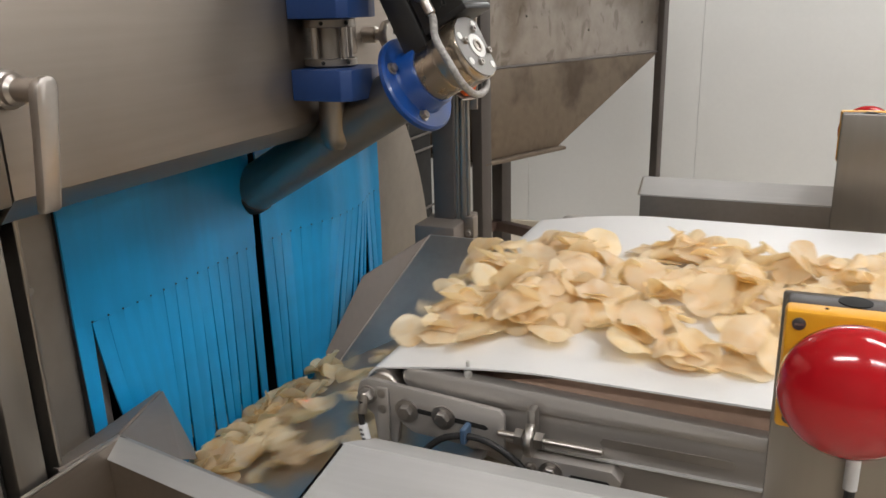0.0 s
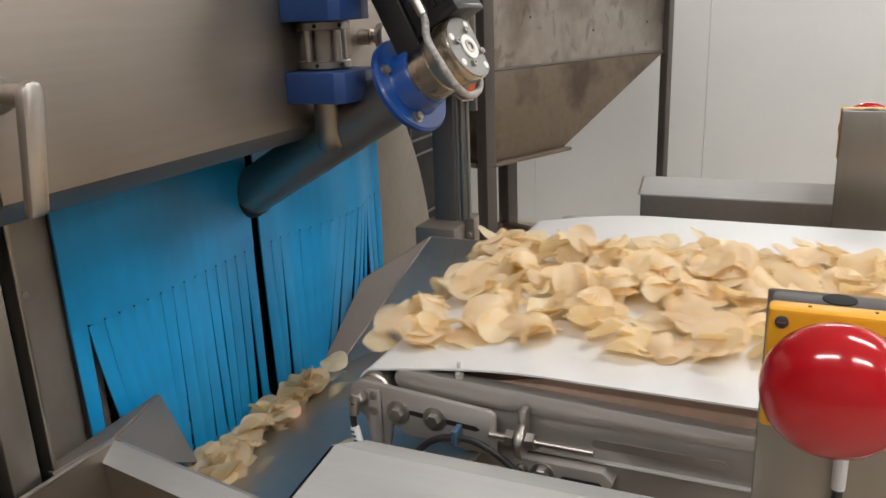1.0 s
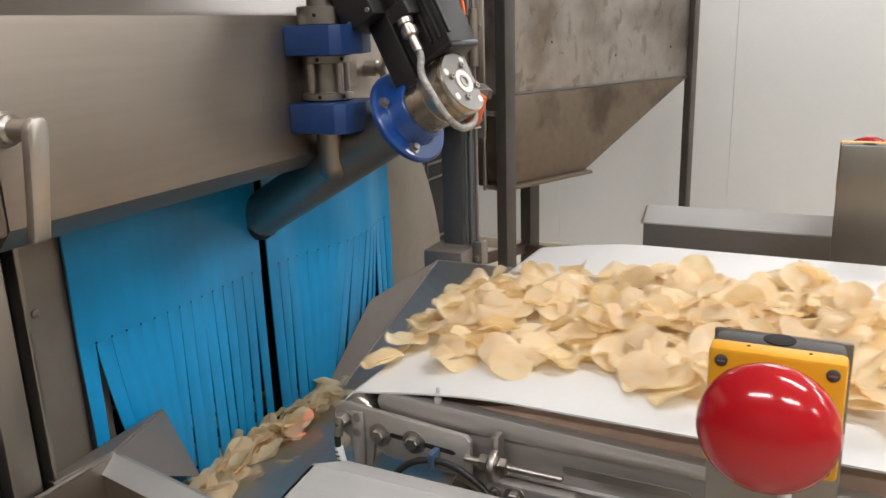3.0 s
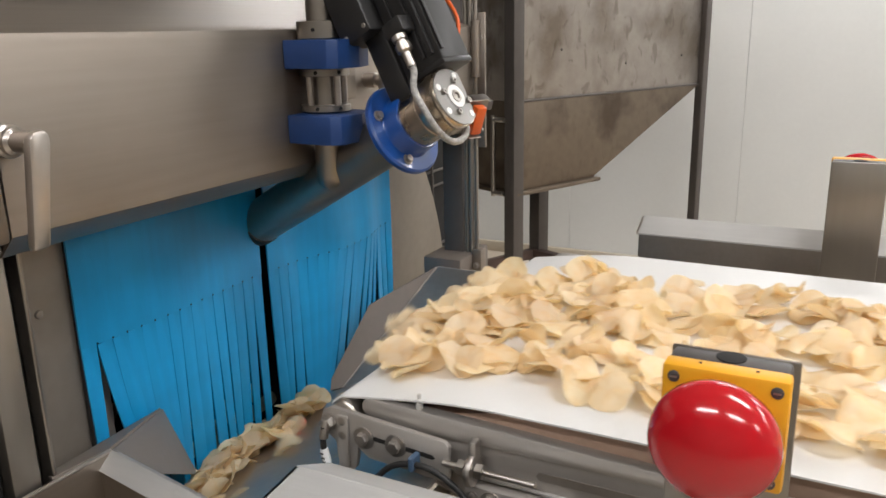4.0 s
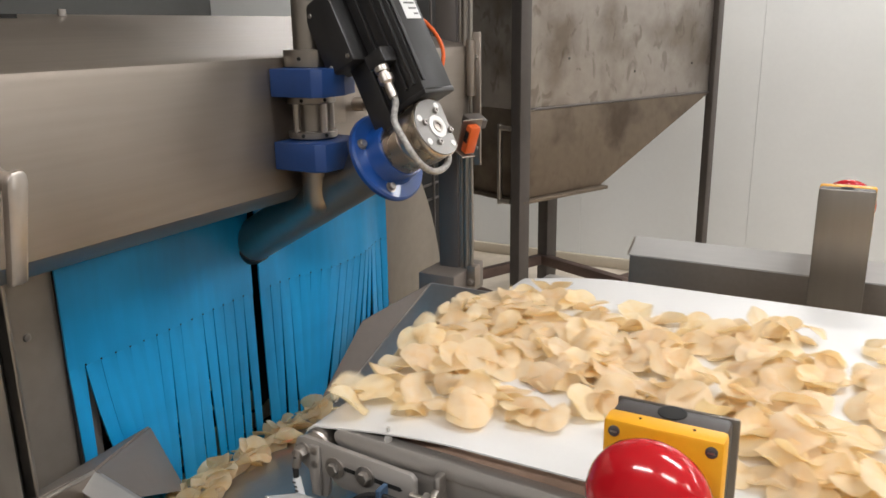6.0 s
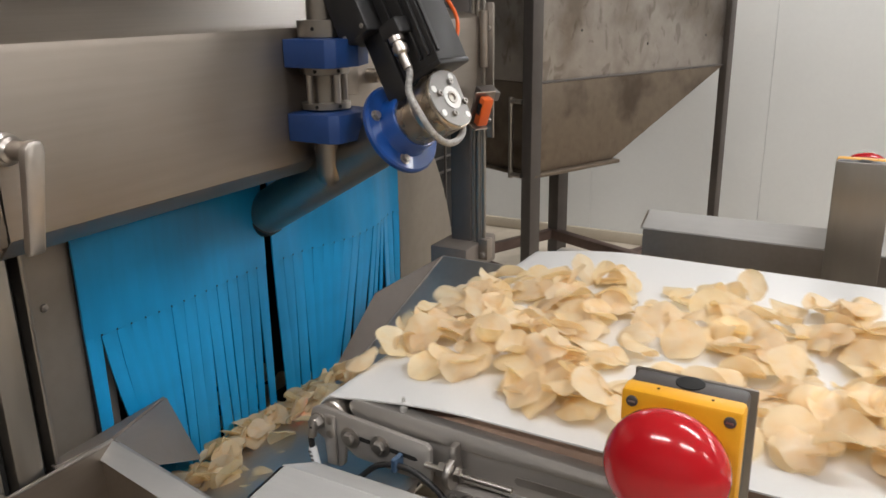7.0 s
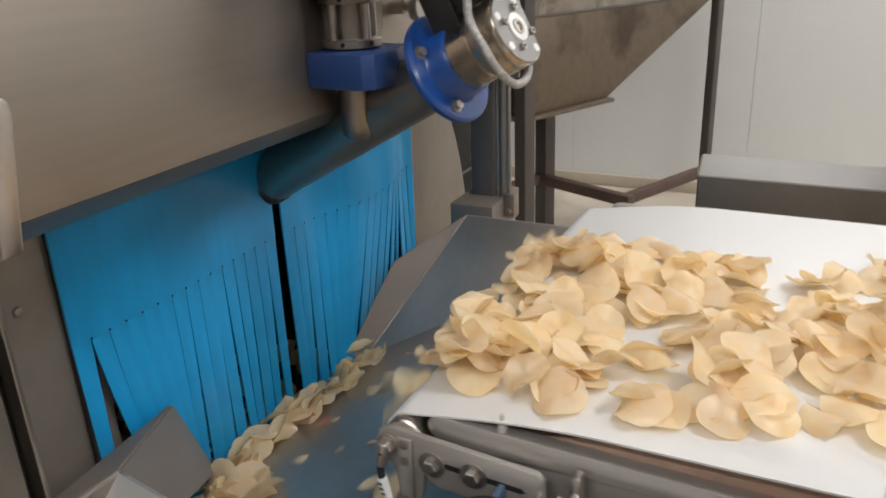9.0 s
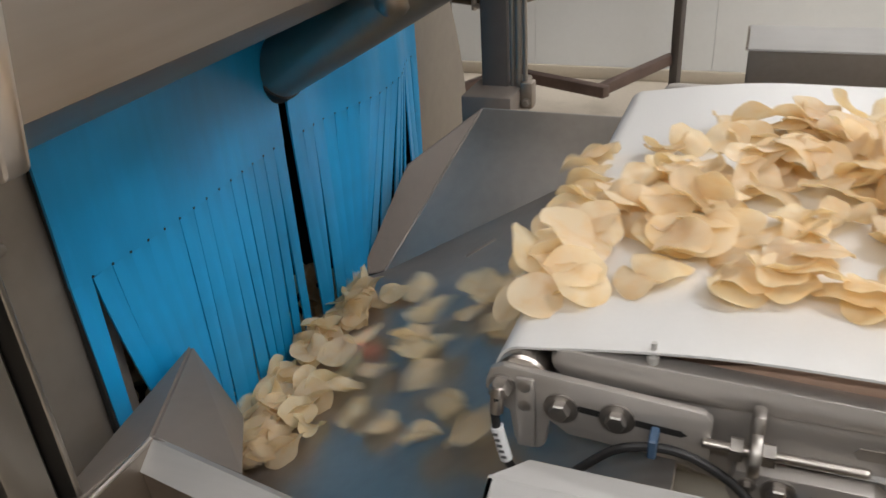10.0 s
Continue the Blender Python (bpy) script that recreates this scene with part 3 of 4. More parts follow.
def drive():
    t = thing("gear_drive", "blue flanged gear drive with a black servo motor", "motor")
    m = Matrix.Translation(PIPE_A) @ Matrix((SIDE, UP, AX)).transposed().to_4x4()   # x: SIDE, y: UP, z: AX
    s0 = (PIPE_B - PIPE_A).length
    fl = s0 - 0.099
    part("drive_pipe", lathe([(0.032, 0), (0.037, 0.001), (0.037, fl - 0.012), (0, fl - 0.012), (0, fl - 0.02), (0.032, fl - 0.02)], m, 40), STEEL_V, t, "thick dull steel pipe")
    # Black ring added at the end: stands in for the dark opening of the pipe.
    part("mouth_ring", lathe([(0.0318, -0.006), (0.0385, -0.006), (0.0392, -0.003), (0.0392, 0.012), (0.0372, 0.013), (0.0318, 0.013)], m, 40), RUBBER, t, "black ring added for the pipe's dark opening")
    part("pipe_mouth", lathe([(0, 0.012), (0.0318, 0.012), (0.0318, 0.014), (0, 0.014)], m, 24), GAP, t)
    f = part("flange", lathe([(0, fl - 0.012), (0.063, fl - 0.012), (0.066, fl - 0.009), (0.066, fl - 0.003), (0.063, fl), (0.045, fl + 0.001), (0.0425, fl + 0.005), (0.0415, fl + 0.024), (0.040, fl + 0.026), (0, fl + 0.026)], m, 48), BLUE_GLOSS, t, "blue lacquered flange")
    for a in (-62, -152, 28, 118):
        c, s = 0.0505 * math.cos(radians(a)), 0.0505 * math.sin(radians(a))
        part("bolt", bolt_head(m @ pose(c, s, fl), 0.0058, 0.006, 0.008), ZINC, f)
    body = lathe([(0, fl + 0.026), (0.0375, fl + 0.026), (0.0375, fl + 0.056), (0.0365, fl + 0.057), (0.0365, fl + 0.060), (0.041, fl + 0.062), (0.042, fl + 0.064), (0.042, s0 - 0.002), (0.041, s0), (0, s0)], None, 64)
    face = lathe([(0, s0), (0.0405, s0), (0.040, s0 + 0.0015), (0, s0 + 0.0015)], None, 64)
    for bm in (body, face):
        # one side of the head is milled flat
        for v in bm.verts:
            if v.co.z > fl + 0.061:
                v.co.x = max(v.co.x, -0.0255)
        bmesh.ops.transform(bm, matrix=m, verts=bm.verts)
    g = part("gear_body", body, STEEL_WARM, t, "machined steel gear housing")
    part("face_plate", face, STEEL_FACE, g)
    part("hub_ring", lathe([(0.009, s0 + 0.0015), (0.016, s0 + 0.0015), (0.016, s0 + 0.003), (0.009, s0 + 0.003)], m, 32), WHITE_PLASTIC, g)
    part("hub_screw", lathe([(0, s0 + 0.001), (0.009, s0 + 0.001), (0.0085, s0 + 0.004), (0.005, s0 + 0.0045), (0.0045, s0 + 0.002), (0, s0 + 0.002)], m, 20), STEEL_CAST, g)
    for k in range(4):
        a = radians(20 + 90 * k)
        part("face_screw", lathe([(0, 0), (0.0042, 0), (0.004, 0.004), (0.002, 0.004), (0.0018, 0.002), (0, 0.002)], m @ pose(0.0235 * math.cos(a), 0.0235 * math.sin(a), s0 + 0.0015), 14), ZINC, g)
    for b in (28, 116, -35, -125):
        part("plug", lathe([(0, 0), (0.0048, 0), (0.0046, 0.0008), (0, 0.0008)], m @ pose(0.0325 * math.cos(radians(b)), 0.0325 * math.sin(radians(b)), s0 + 0.0015), 14), WHITE_PLASTIC, g)
    # motor stands across the gear; own space x: SIDE, y: along the motor, z: AX
    zc = s0 - 0.015

    def block(name, x0, x1, y0, y1, z0, z1, mat, parent, label="", bevel=0.004):
        ob = part(name, box(x0, x1, y0, y1, s0 + z0, s0 + z1, bevel), mat, parent, label)
        ob.data.transform(m)
        return ob

    part("motor_neck", lathe([(0, 0.03), (0.026, 0.03), (0.026, 0.045), (0, 0.045)], m @ pose(-0.012, 0, s0 - 0.025, -90, 0, 0), 32), STEEL_WARM, t)
    mo = block("motor", -0.045, 0.018, 0.046, 0.36, -0.050, 0.020, BLACK, t, "black ribbed servo motor", 0.005)
    block("foot_plate", -0.0455, 0.0185, 0.041, 0.050, -0.0505, 0.0205, BLACK, mo, "", 0.003)
    for z in (0.008, -0.006, -0.03):
        block("rib", 0.0175, 0.0225, 0.06, 0.355, z - 0.003, z + 0.003, BLACK, mo, "", 0.001)
    block("front_rib", 0.010, 0.016, 0.06, 0.355, 0.0195, 0.0235, BLACK, mo, "", 0.001)
    lab = block("type_plate", -0.036, -0.006, 0.150, 0.215, 0.0203, 0.0210, PAPER, mo, "silver type plate", 0.0)
    for i in range(7):
        block("print", -0.033, -0.028 + 0.018 * ((i * 37 + 20) % 100) / 100, 0.156 + i * 0.008, 0.1585 + i * 0.008, 0.0211, 0.0213, INK, lab, "", 0.0)
    cb = block("terminal_box", -0.030, 0.046, 0.128, 0.235, -0.108, -0.0505, BLACK, t, "black connection box")
    for a, b in ((0.138, -0.095), (0.138, -0.058), (0.218, -0.095)):
        part("screw", lathe([(0, 0), (0.0035, 0), (0.003, 0.002), (0, 0.002)], m @ pose(0.046, a, s0 + b, 0, 90, 0), 12), ZINC, cb)
    block("gear_case", -0.022, 0.020, -0.005, 0.132, -0.090, -0.0505, BLACK, t, "black gear case")
    block("connector", 0.0185, 0.046, 0.100, 0.122, -0.034, 0.000, BLACK, t, "", 0.003)
    # gland and braided hose
    e = m @ Vector((0.040, 0.100, s0 - 0.016))
    d = (m.to_3x3() @ Vector((0.02, -1, 0.03))).normalized()
    hp = part("hose", tube_path([e + d * 0.02, e + d * 0.05, m @ Vector((0.066, 0.020, s0 - 0.008)), m @ Vector((0.064, -0.011, s0 - 0.007)), m @ Vector((0.055, -0.034, s0 - 0.009)), m @ Vector((0.039, -0.049, s0 - 0.013)), m @ Vector((0.019, -0.056, s0 - 0.016)), m @ Vector((-0.004, -0.053, s0 - 0.018)), m @ Vector((-0.022, -0.043, s0 - 0.020)), m @ Vector((-0.029, -0.030, s0 - 0.021))], 0.0047, 12), HOSE, t, "steel braided hose")
    part("gland", lathe([(0, -0.012), (0.005, -0.012), (0.0055, 0.0), (0.0105, 0.001), (0.0105, 0.008), (0.008, 0.009), (0.008, 0.013), (0.011, 0.014), (0.011, 0.023), (0.008, 0.026), (0.0065, 0.026), (0.0065, 0.046), (0, 0.046)], aligned(e, e + d), 12), STEEL_CAST, hp)
    part("orange_lead", tube_path([m @ Vector((-0.045, 0.175, zc)), m @ Vector((-0.075, 0.160, zc + 0.01)), m @ Vector((-0.092, 0.125, zc + 0.01)), m @ Vector((-0.088, 0.095, zc)), m @ Vector((-0.07, 0.075, zc - 0.02))], 0.003, 8), ORANGE, t, "thin orange lead")
    return t


drive()


def bearing_post():
    t = thing("bearing_post", "upright steel pipe held by blue bearing blocks", "pipe mount")
    cx, cy = -0.572, 0.962
    part("upright_pipe", rod((cx, cy, 1.288), (cx, cy, 1.95), 0.0215, 32), STEEL_V, t)
    part("branch_pipe", lathe([(0, 0), (0.0205, 0), (0.0205, 0.062), (0.0190, 0.073), (0.0120, 0.081), (0, 0.083)], aligned((cx, cy, 1.292), (cx - 0.003, cy + 0.004, 1.20)), 32), STEEL_V, t, "pipe stub welded to the drive pipe")
    for z0, z1 in ((1.284, 1.324), (1.388, 1.427)):
        out = [(-0.5995, 0.905), (-0.524, 0.901), (-0.512, 0.911), (-0.508, 0.958), (-0.525, 1.008), (-0.5995, 1.014)]
        part("bearing_block", prism(out, z1 - z0, "z", 0.0015, z0), BLUE_BLOCK, t, "blue split bearing block")
    for z0, z1 in ((1.326, 1.336), (1.376, 1.387), (1.4275, 1.452)):
        c = part("collar", lathe([(0, z0), (0.035, z0), (0.036, z0 + 0.001), (0.036, z1 - 0.001), (0.035, z1), (0, z1)], pose(cx, cy, 0), 36), STEEL_V, t)
        for a in (-75, -20):
            part("grub_screw", lathe([(0, 0), (0.0028, 0), (0.0028, 0.0008), (0, 0.0008)], pose(cx, cy, (z0 + z1) / 2, 0, 0, a) @ pose(0.0359, 0, 0, 0, 90, 0), 10), GAP, c)
    for a in (-100, -20, 60, 150):
        part("spacer", rod((cx + 0.03 * math.cos(radians(a)), cy + 0.03 * math.sin(radians(a)), 1.336), (cx + 0.03 * math.cos(radians(a)), cy + 0.03 * math.sin(radians(a)), 1.376), 0.005, 12), STEEL_CAST, t)
    part("back_plate", box(-0.598, -0.592, 1.013, 1.075, 1.335, 1.392, 0.002), STEEL, t)
    return t


bearing_post()


def sensor():
    t = thing("optical_sensor", "small orange and black sensor on a steel bracket", "sensor")
    t.matrix_basis = pose(-0.556, 1.45, 1.262, 0, 24, -28)
    part("housing", box(-0.009, 0.009, -0.012, 0.012, -0.03, 0.03, 0.003), ORANGE, t)
    part("window", box(-0.0055, 0.0055, -0.0135, -0.0115, -0.006, 0.018), GAP, t)
    part("bracket", box(-0.016, -0.0125, -0.02, 0.03, -0.036, 0.036, 0.001, 1), STEEL, t)
    part("bracket_foot", box(-0.0125, 0.014, -0.02, 0.012, -0.036, -0.0325, 0.001, 1), STEEL, t)
    part("arm", box(-0.05, -0.016, 0.005, 0.045, 0.01, 0.03, 0.002), STEEL_FRAME, t)
    return t


sensor()
beam = bpy.data.lights.new("sensor_beam", "SPOT")
beam.energy, beam.color, beam.spot_size, beam.spot_blend, beam.shadow_soft_size = 45.0, (1.0, 0.03, 0.04), radians(1.7), 0.4, 0.002
new("sensor_beam", beam).matrix_world = look((-0.572, 1.415, 1.235), (-0.655, 0.95, 0.80))


# ---- chute under the belt end ----
def floor_z(x):
    return 0.76 + 0.45 * (x + 0.72)


def bed_z(x, y):
    """The floor, or the far side where that lies higher."""
    return max(floor_z(x), 0.952 - 0.854 * (1.423 - y))


def chute():
    t = thing("chute", "greasy stainless chute sloping into the drum mouth", "chute")
    fz = floor_z
    D, B = (-0.735, 1.190, fz(-0.735)), (-0.293, 1.423, fz(-0.293))
    part("chute_floor", sheet([[(-0.24, 0.545, fz(-0.24)), (-0.24, 1.42, fz(-0.24)), B, D, (-0.80, 1.19, fz(-0.80)), (-0.80, 0.66, fz(-0.80)), (-0.652, 0.592, fz(-0.652)), (-0.345, 0.535, fz(-0.345))]], 0.003), STEEL_CHUTE, t)
    part("far_side", sheet([[B, (-0.640, 1.423, 0.952), D]], 0.003), STEEL_CHUTE, t)
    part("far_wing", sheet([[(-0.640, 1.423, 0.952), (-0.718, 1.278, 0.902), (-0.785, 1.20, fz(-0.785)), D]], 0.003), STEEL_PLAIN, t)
    part("far_rim", box(-0.640, -0.24, 1.423, 1.427, 0.93, 0.953, 0.001, 1), STEEL_X, t)
    part("fold_weld", rod((-0.640, 1.422, 0.9525), (-0.735, 1.190, fz(-0.735) + 0.001), 0.0013, 8), STEEL_CAST, t, "bright weld line")
    part("floor_weld", rod((-0.580, 1.150, fz(-0.580) + 0.001), (-0.545, 1.184, fz(-0.545) + 0.001), 0.002, 8), STEEL_CAST, t, "bright weld line")
    # near side: upright folded lip along two legs, plate towards the drum
    c, e, n = Vector((-0.652, 0.582, 0.948)), Vector((-0.345, 0.530, 0.948)), Vector((-0.652, 0.44, 0.948))
    drop = Vector((-0.003, -0.021, -0.016))
    # Brighter steel than the chute: lamp light on the lip put into colour.
    part("lip", sheet([[e, c, c + drop, e + drop]], 0.003), STEEL_COVER, t)
    part("edge", rod(c, n, 0.0026, 10), STEEL_CAST, t, "bright folded edge")
    part("edge", rod(n, n + Vector((-0.06, -0.004, 0.004)), 0.0026, 10), STEEL_CAST, t, "bright folded edge")
    part("return_side", sheet([[n, n + Vector((-0.06, -0.004, 0.004)), (-0.712, 0.436, 0.50), (-0.652, 0.44, 0.50)]], 0.003), STEEL, t)
    part("lip_top", sheet([[c, e, e + Vector((0, 0.004, 0)), c + Vector((0, 0.004, 0))]], 0.003), STEEL_X, t)
    part("near_side", sheet([[e + Vector((0, 0.004, -0.001)), (-0.345, 0.538, fz(-0.345)), (-0.60, 0.58, fz(-0.60)), (-0.652, 0.60, fz(-0.652)), c + Vector((0, 0.004, -0.001))]], 0.003), STEEL_CHUTE, t)
    apex, foot = Vector((-0.741, 0.743, 0.910)), Vector((-0.741, 0.795, 0.775))
    # Wings are darker than the chute floor; their shade is put into the steel.
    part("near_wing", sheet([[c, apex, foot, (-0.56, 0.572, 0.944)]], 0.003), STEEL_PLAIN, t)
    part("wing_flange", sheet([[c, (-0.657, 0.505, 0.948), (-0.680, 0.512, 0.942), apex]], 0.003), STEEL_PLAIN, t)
    part("outer_side", sheet([[c + Vector((0.002, -0.002, -0.002)), (-0.650, 0.44, 0.946), (-0.649, 0.44, 0.50), (-0.649, 0.579, 0.50)]], 0.003), STEEL, t)
    part("front_side", sheet([[e + drop + Vector((0, 0.001, 0)), c + drop + Vector((0.004, 0.001, 0)), (-0.649, 0.578, 0.50), (-0.345, 0.526, 0.50)]], 0.003), STEEL, t)
    part("lip_weld", tube_path([c + Vector((0, 0, 0.0005)), c + drop * 0.5 + Vector((0.0015, -0.001, 0)), c + drop + Vector((0.001, -0.001, 0))], 0.0016, 8, steps=4), STEEL_CAST, t, "bright weld line")
    for x, y in ((-0.70, 1.3), (-0.32, 1.3), (-0.58, 0.3)):
        part("support", box(x - 0.02, x + 0.02, y - 0.02, y + 0.02, 0.0, 0.62 if y < 1 else 0.75), STEEL_FRAME, t)
    return t


chute()

# ---- conveyor ----
NOSE, BELT_Y0, BELT_Y1, BELT_END = -0.352, 0.66, 1.27, 4.2


def belt_z(x):
    """Top of the belt: it dips over the last stretch before the end roller."""
    s = max(0.0, min(1.0, (-0.17 - x) / 0.18))
    return 1.066 - 0.019 * s * s * (1.4 - 0.4 * s)


def conveyor():
    t = thing("belt_conveyor", "stainless belt conveyor with a white belt", "conveyor")
    r = 0.0225
    zc = belt_z(NOSE) - r
    prof = [(BELT_END, 1.066)] + [(-0.10 - 0.02 * i, belt_z(-0.10 - 0.02 * i)) for i in range(0, 13)]
    prof = [p for p in prof if p[0] > NOSE]
    arc = [(NOSE + r * math.cos(radians(a)), zc + r * math.sin(radians(a))) for a in range(90, 275, 15)]
    outer = prof + arc + [(-0.2, 0.985), (BELT_END, 0.975)]
    inner = [(x, z - 0.002) for x, z in prof] + [(NOSE + (r - 0.002) * math.cos(radians(a)), zc + (r - 0.002) * math.sin(radians(a))) for a in range(90, 275, 15)] + [(-0.2, 0.987), (BELT_END, 0.977)]
    bm = bmesh.new()
    rows = []
    for y in (BELT_Y0, BELT_Y1):
        rows.append(([bm.verts.new((x, y, z)) for x, z in outer], [bm.verts.new((x, y, z)) for x, z in inner]))
    (oa, ia), (ob, ib) = rows
    for i in range(len(outer) - 1):
        bm.faces.new((oa[i], oa[i + 1], ob[i + 1], ob[i]))
        bm.faces.new((ia[i + 1], ia[i], ib[i], ib[i + 1]))
        bm.faces.new((oa[i + 1], oa[i], ia[i], ia[i + 1]))
        bm.faces.new((ob[i], ob[i + 1], ib[i + 1], ib[i]))
    part("belt", bm, BELT, t, "white smooth food belt")
    part("end_roller", rod((NOSE, 0.651, zc), (NOSE, BELT_Y1 + 0.008, zc), r - 0.0025, 32, 0.002), STEEL_CAST, t, "polished steel end roller")
    part("roller_seal", lathe([(0.012, 0), (r - 0.004, 0), (r - 0.004, 0.003), (0.012, 0.003)], pose(NOSE, 0.656, zc, 90, 0, 0), 28), RED_EDGE, t)
    # frame tube beside the belt, rounded at its end
    for y0, side in ((0.655, 1), (1.285, 0)):
        pr = [(-0.300, 1.024), (-0.322, 1.026), (-0.332, 1.034), (-0.333, 1.044), (-0.326, 1.0505), (-0.312, 1.0515), (-0.19, 1.0475), (0.03, 1.039), (0.6, 1.034), (BELT_END, 1.034), (BELT_END, 1.0235)]
        part("frame_tube", prism(pr, 0.018, "y", 0.005, y0 + 0.002 * side), STEEL_X, t)
        part("side_frame", prism([(-0.300, 1.0235), (BELT_END, 1.0235), (BELT_END, 0.93), (-0.10, 0.93), (-0.20, 0.952), (-0.285, 0.975), (-0.300, 0.985)], 0.006, "y", 0.001, y0 + (0.009 if side else 0.0)), STEEL_X, t)
        part("slider_bed", prism([(-0.285, 1.036), (-0.17, 1.0575), (BELT_END, 1.0575), (BELT_END, 1.03), (-0.285, 1.03)], 0.576, "y", 0, 0.674), BELT_SIDE, t, "brown slider bed") if side else None
    p = [(-0.378, 1.022), (-0.374, 1.034), (-0.364, 1.0385), (-0.224, 1.0275), (-0.2185, 1.022), (-0.2185, 0.985), (-0.224, 0.981), (-0.316, 0.986), (-0.330, 0.996), (-0.333, 0.972), (-0.338, 0.967), (-0.352, 0.967), (-0.357, 0.973), (-0.360, 0.998), (-0.372, 1.006), (-0.378, 1.016)]
    pl = part("tension_plate", prism(p, 0.007, "y", 0.0015, 0.645), STEEL_X, t, "slotted belt tension plate")
    part("slot", prism([(-0.312, 1.0120), (-0.308, 1.0145), (-0.238, 1.0095), (-0.234, 1.0065), (-0.238, 1.0045), (-0.308, 1.0095)], 0.001, "y", 0, 0.6442), GAP, pl)
    for x, z, w in ((-0.3215, 1.0105, 0.0125), (-0.2815, 1.0105, 0.0125)):
        part("bolt", bolt_head(pose(x, 0.6445, z, 90, 0, 0), 0.0075, 0.007, w), ZINC, pl)
    for z in (1.026, 1.009):
        part("screw", lathe([(0, 0), (0.0058, 0), (0.005, 0.004), (0.003, 0.0045), (0, 0.0045)], pose(-0.3475, 0.6445, z, 90, 0, 0), 16), ZINC, pl)
    b = part("end_nut", bolt_head(pose(-0.365, 0.6445, 1.021, 90, 0, 0), 0.0085, 0.01, 0.01), ZINC, pl)
    part("lug_plate", box(-0.354, -0.340, 0.6405, 0.6445, 0.970, 1.033, 0.002), STEEL_X, pl)
    # threaded tension rod through a clamp
    s = part("tension_rod", rod((-0.224, 0.642, 1.006), (-0.122, 0.642, 1.006), 0.0033, 14, 0.001), STEEL_CAST, t, "threaded tension rod")
    part("clamp_ring", lathe([(0.005, 0), (0.0165, 0), (0.0175, 0.002), (0.0175, 0.005), (0.0165, 0.007), (0.005, 0.007)], pose(-0.194, 0.642, 1.006, 0, 90, 0), 24), ZINC, s)
    part("nut", lathe([(0, 0), (0.0085, 0), (0.0085, 0.008), (0, 0.008)], pose(-0.206, 0.642, 1.006, 0, 90, 0), 6), ZINC, s)
    part("nut", lathe([(0, 0), (0.0085, 0), (0.0085, 0.008), (0, 0.008)], pose(-0.186, 0.642, 1.006, 0, 90, 0), 6), ZINC, s)
    part("clamp_tab", box(-0.195, -0.186, 0.640, 0.655, 1.015, 1.037, 0.003), ZINC, s)
    part("long_slot", prism([(-0.13, 1.003), (-0.127, 1.0075), (-0.012, 1.0075), (-0.008, 1.003), (-0.012, 0.9985), (-0.127, 0.9985)], 0.001, "y", 0, 0.6632), STEEL_CHUTE, t, "pressed slot in the side frame")
    # lower slotted bracket
    lb = part("lower_bracket", prism([(-0.205, 0.965), (-0.20, 0.984), (-0.115, 0.984), (-0.105, 0.975), (-0.115, 0.955), (-0.2, 0.955)], 0.0175, "y", 0.001, 0.646), STEEL_X, t)
    part("bolt", bolt_head(pose(-0.172, 0.6455, 0.972, 90, 0, 0), 0.0075, 0.006, 0.0115), ZINC, lb)
    part("bolt", bolt_head(pose(-0.192, 0.6455, 0.974, 90, 0, 0), 0.004, 0.005, 0.006), ZINC, lb)
    part("slot", prism([(-0.155, 0.9705), (-0.152, 0.9730), (-0.118, 0.9730), (-0.115, 0.9702), (-0.118, 0.9680), (-0.152, 0.9680)], 0.001, "y", 0, 0.6452), GAP, lb)
    # clear pin on the frame
    part("clear_pin", lathe([(0, 0), (0.0042, 0), (0.0042, 0.009), (0.002, 0.011), (0.002, 0.020), (0, 0.020)], pose(-0.262, 0.664, 1.0455), 14), CLEAR_TIP, t, "pale clear tube fitting")
    # sensor cable with sleeve and ties
    c = part("sensor_cable", tube_path([(-0.365, 0.632, 1.020), (-0.3665, 0.631, 1.003), (-0.362, 0.630, 0.975), (-0.350, 0.630, 0.953), (-0.326, 0.630, 0.946), (-0.302, 0.631, 0.972), (-0.280, 0.632, 0.993), (-0.257, 0.634, 1.000), (-0.232, 0.634, 0.999), (-0.205, 0.634, 0.985), (-0.182, 0.633, 0.966), (-0.150, 0.634, 0.958), (-0.125, 0.636, 0.945), (-0.11, 0.64, 0.90)], 0.0034, 10), CABLE, t, "black sensor cable")
    part("plug", rod((-0.365, 0.636, 1.027), (-0.3655, 0.631, 1.006), 0.0052, 14, 0.001), STEEL_CAST, c)
    part("sleeve", rod((-0.3655, 0.6305, 0.994), (-0.3585, 0.630, 0.965), 0.0047, 14), PAPER, c, "white printed sleeve")
    for k in range(5):
        z = 0.990 - 0.005 * k
        part("sleeve_print", box(-0.3672 + 0.0015 * k, -0.3632 + 0.0015 * k, 0.6252, 0.6257, z - 0.0012, z + 0.0012), INK, c)
    for x, z in ((-0.255, 1.000), (-0.155, 0.960)):
        part("cable_tie", box(x - 0.003, x + 0.003, 0.628, 0.645, z - 0.006, z + 0.010, 0.001, 1), BLUE_TIE, c, "blue cable tie")
    for x in (0.3, 2.0, 3.8):
        for y in (0.69, 1.23):
            part("stand", box(x - 0.03, x + 0.03, y - 0.03, y + 0.03, 0.0, 0.97, 0.004), STEEL_V, t)
    return t


conveyor()


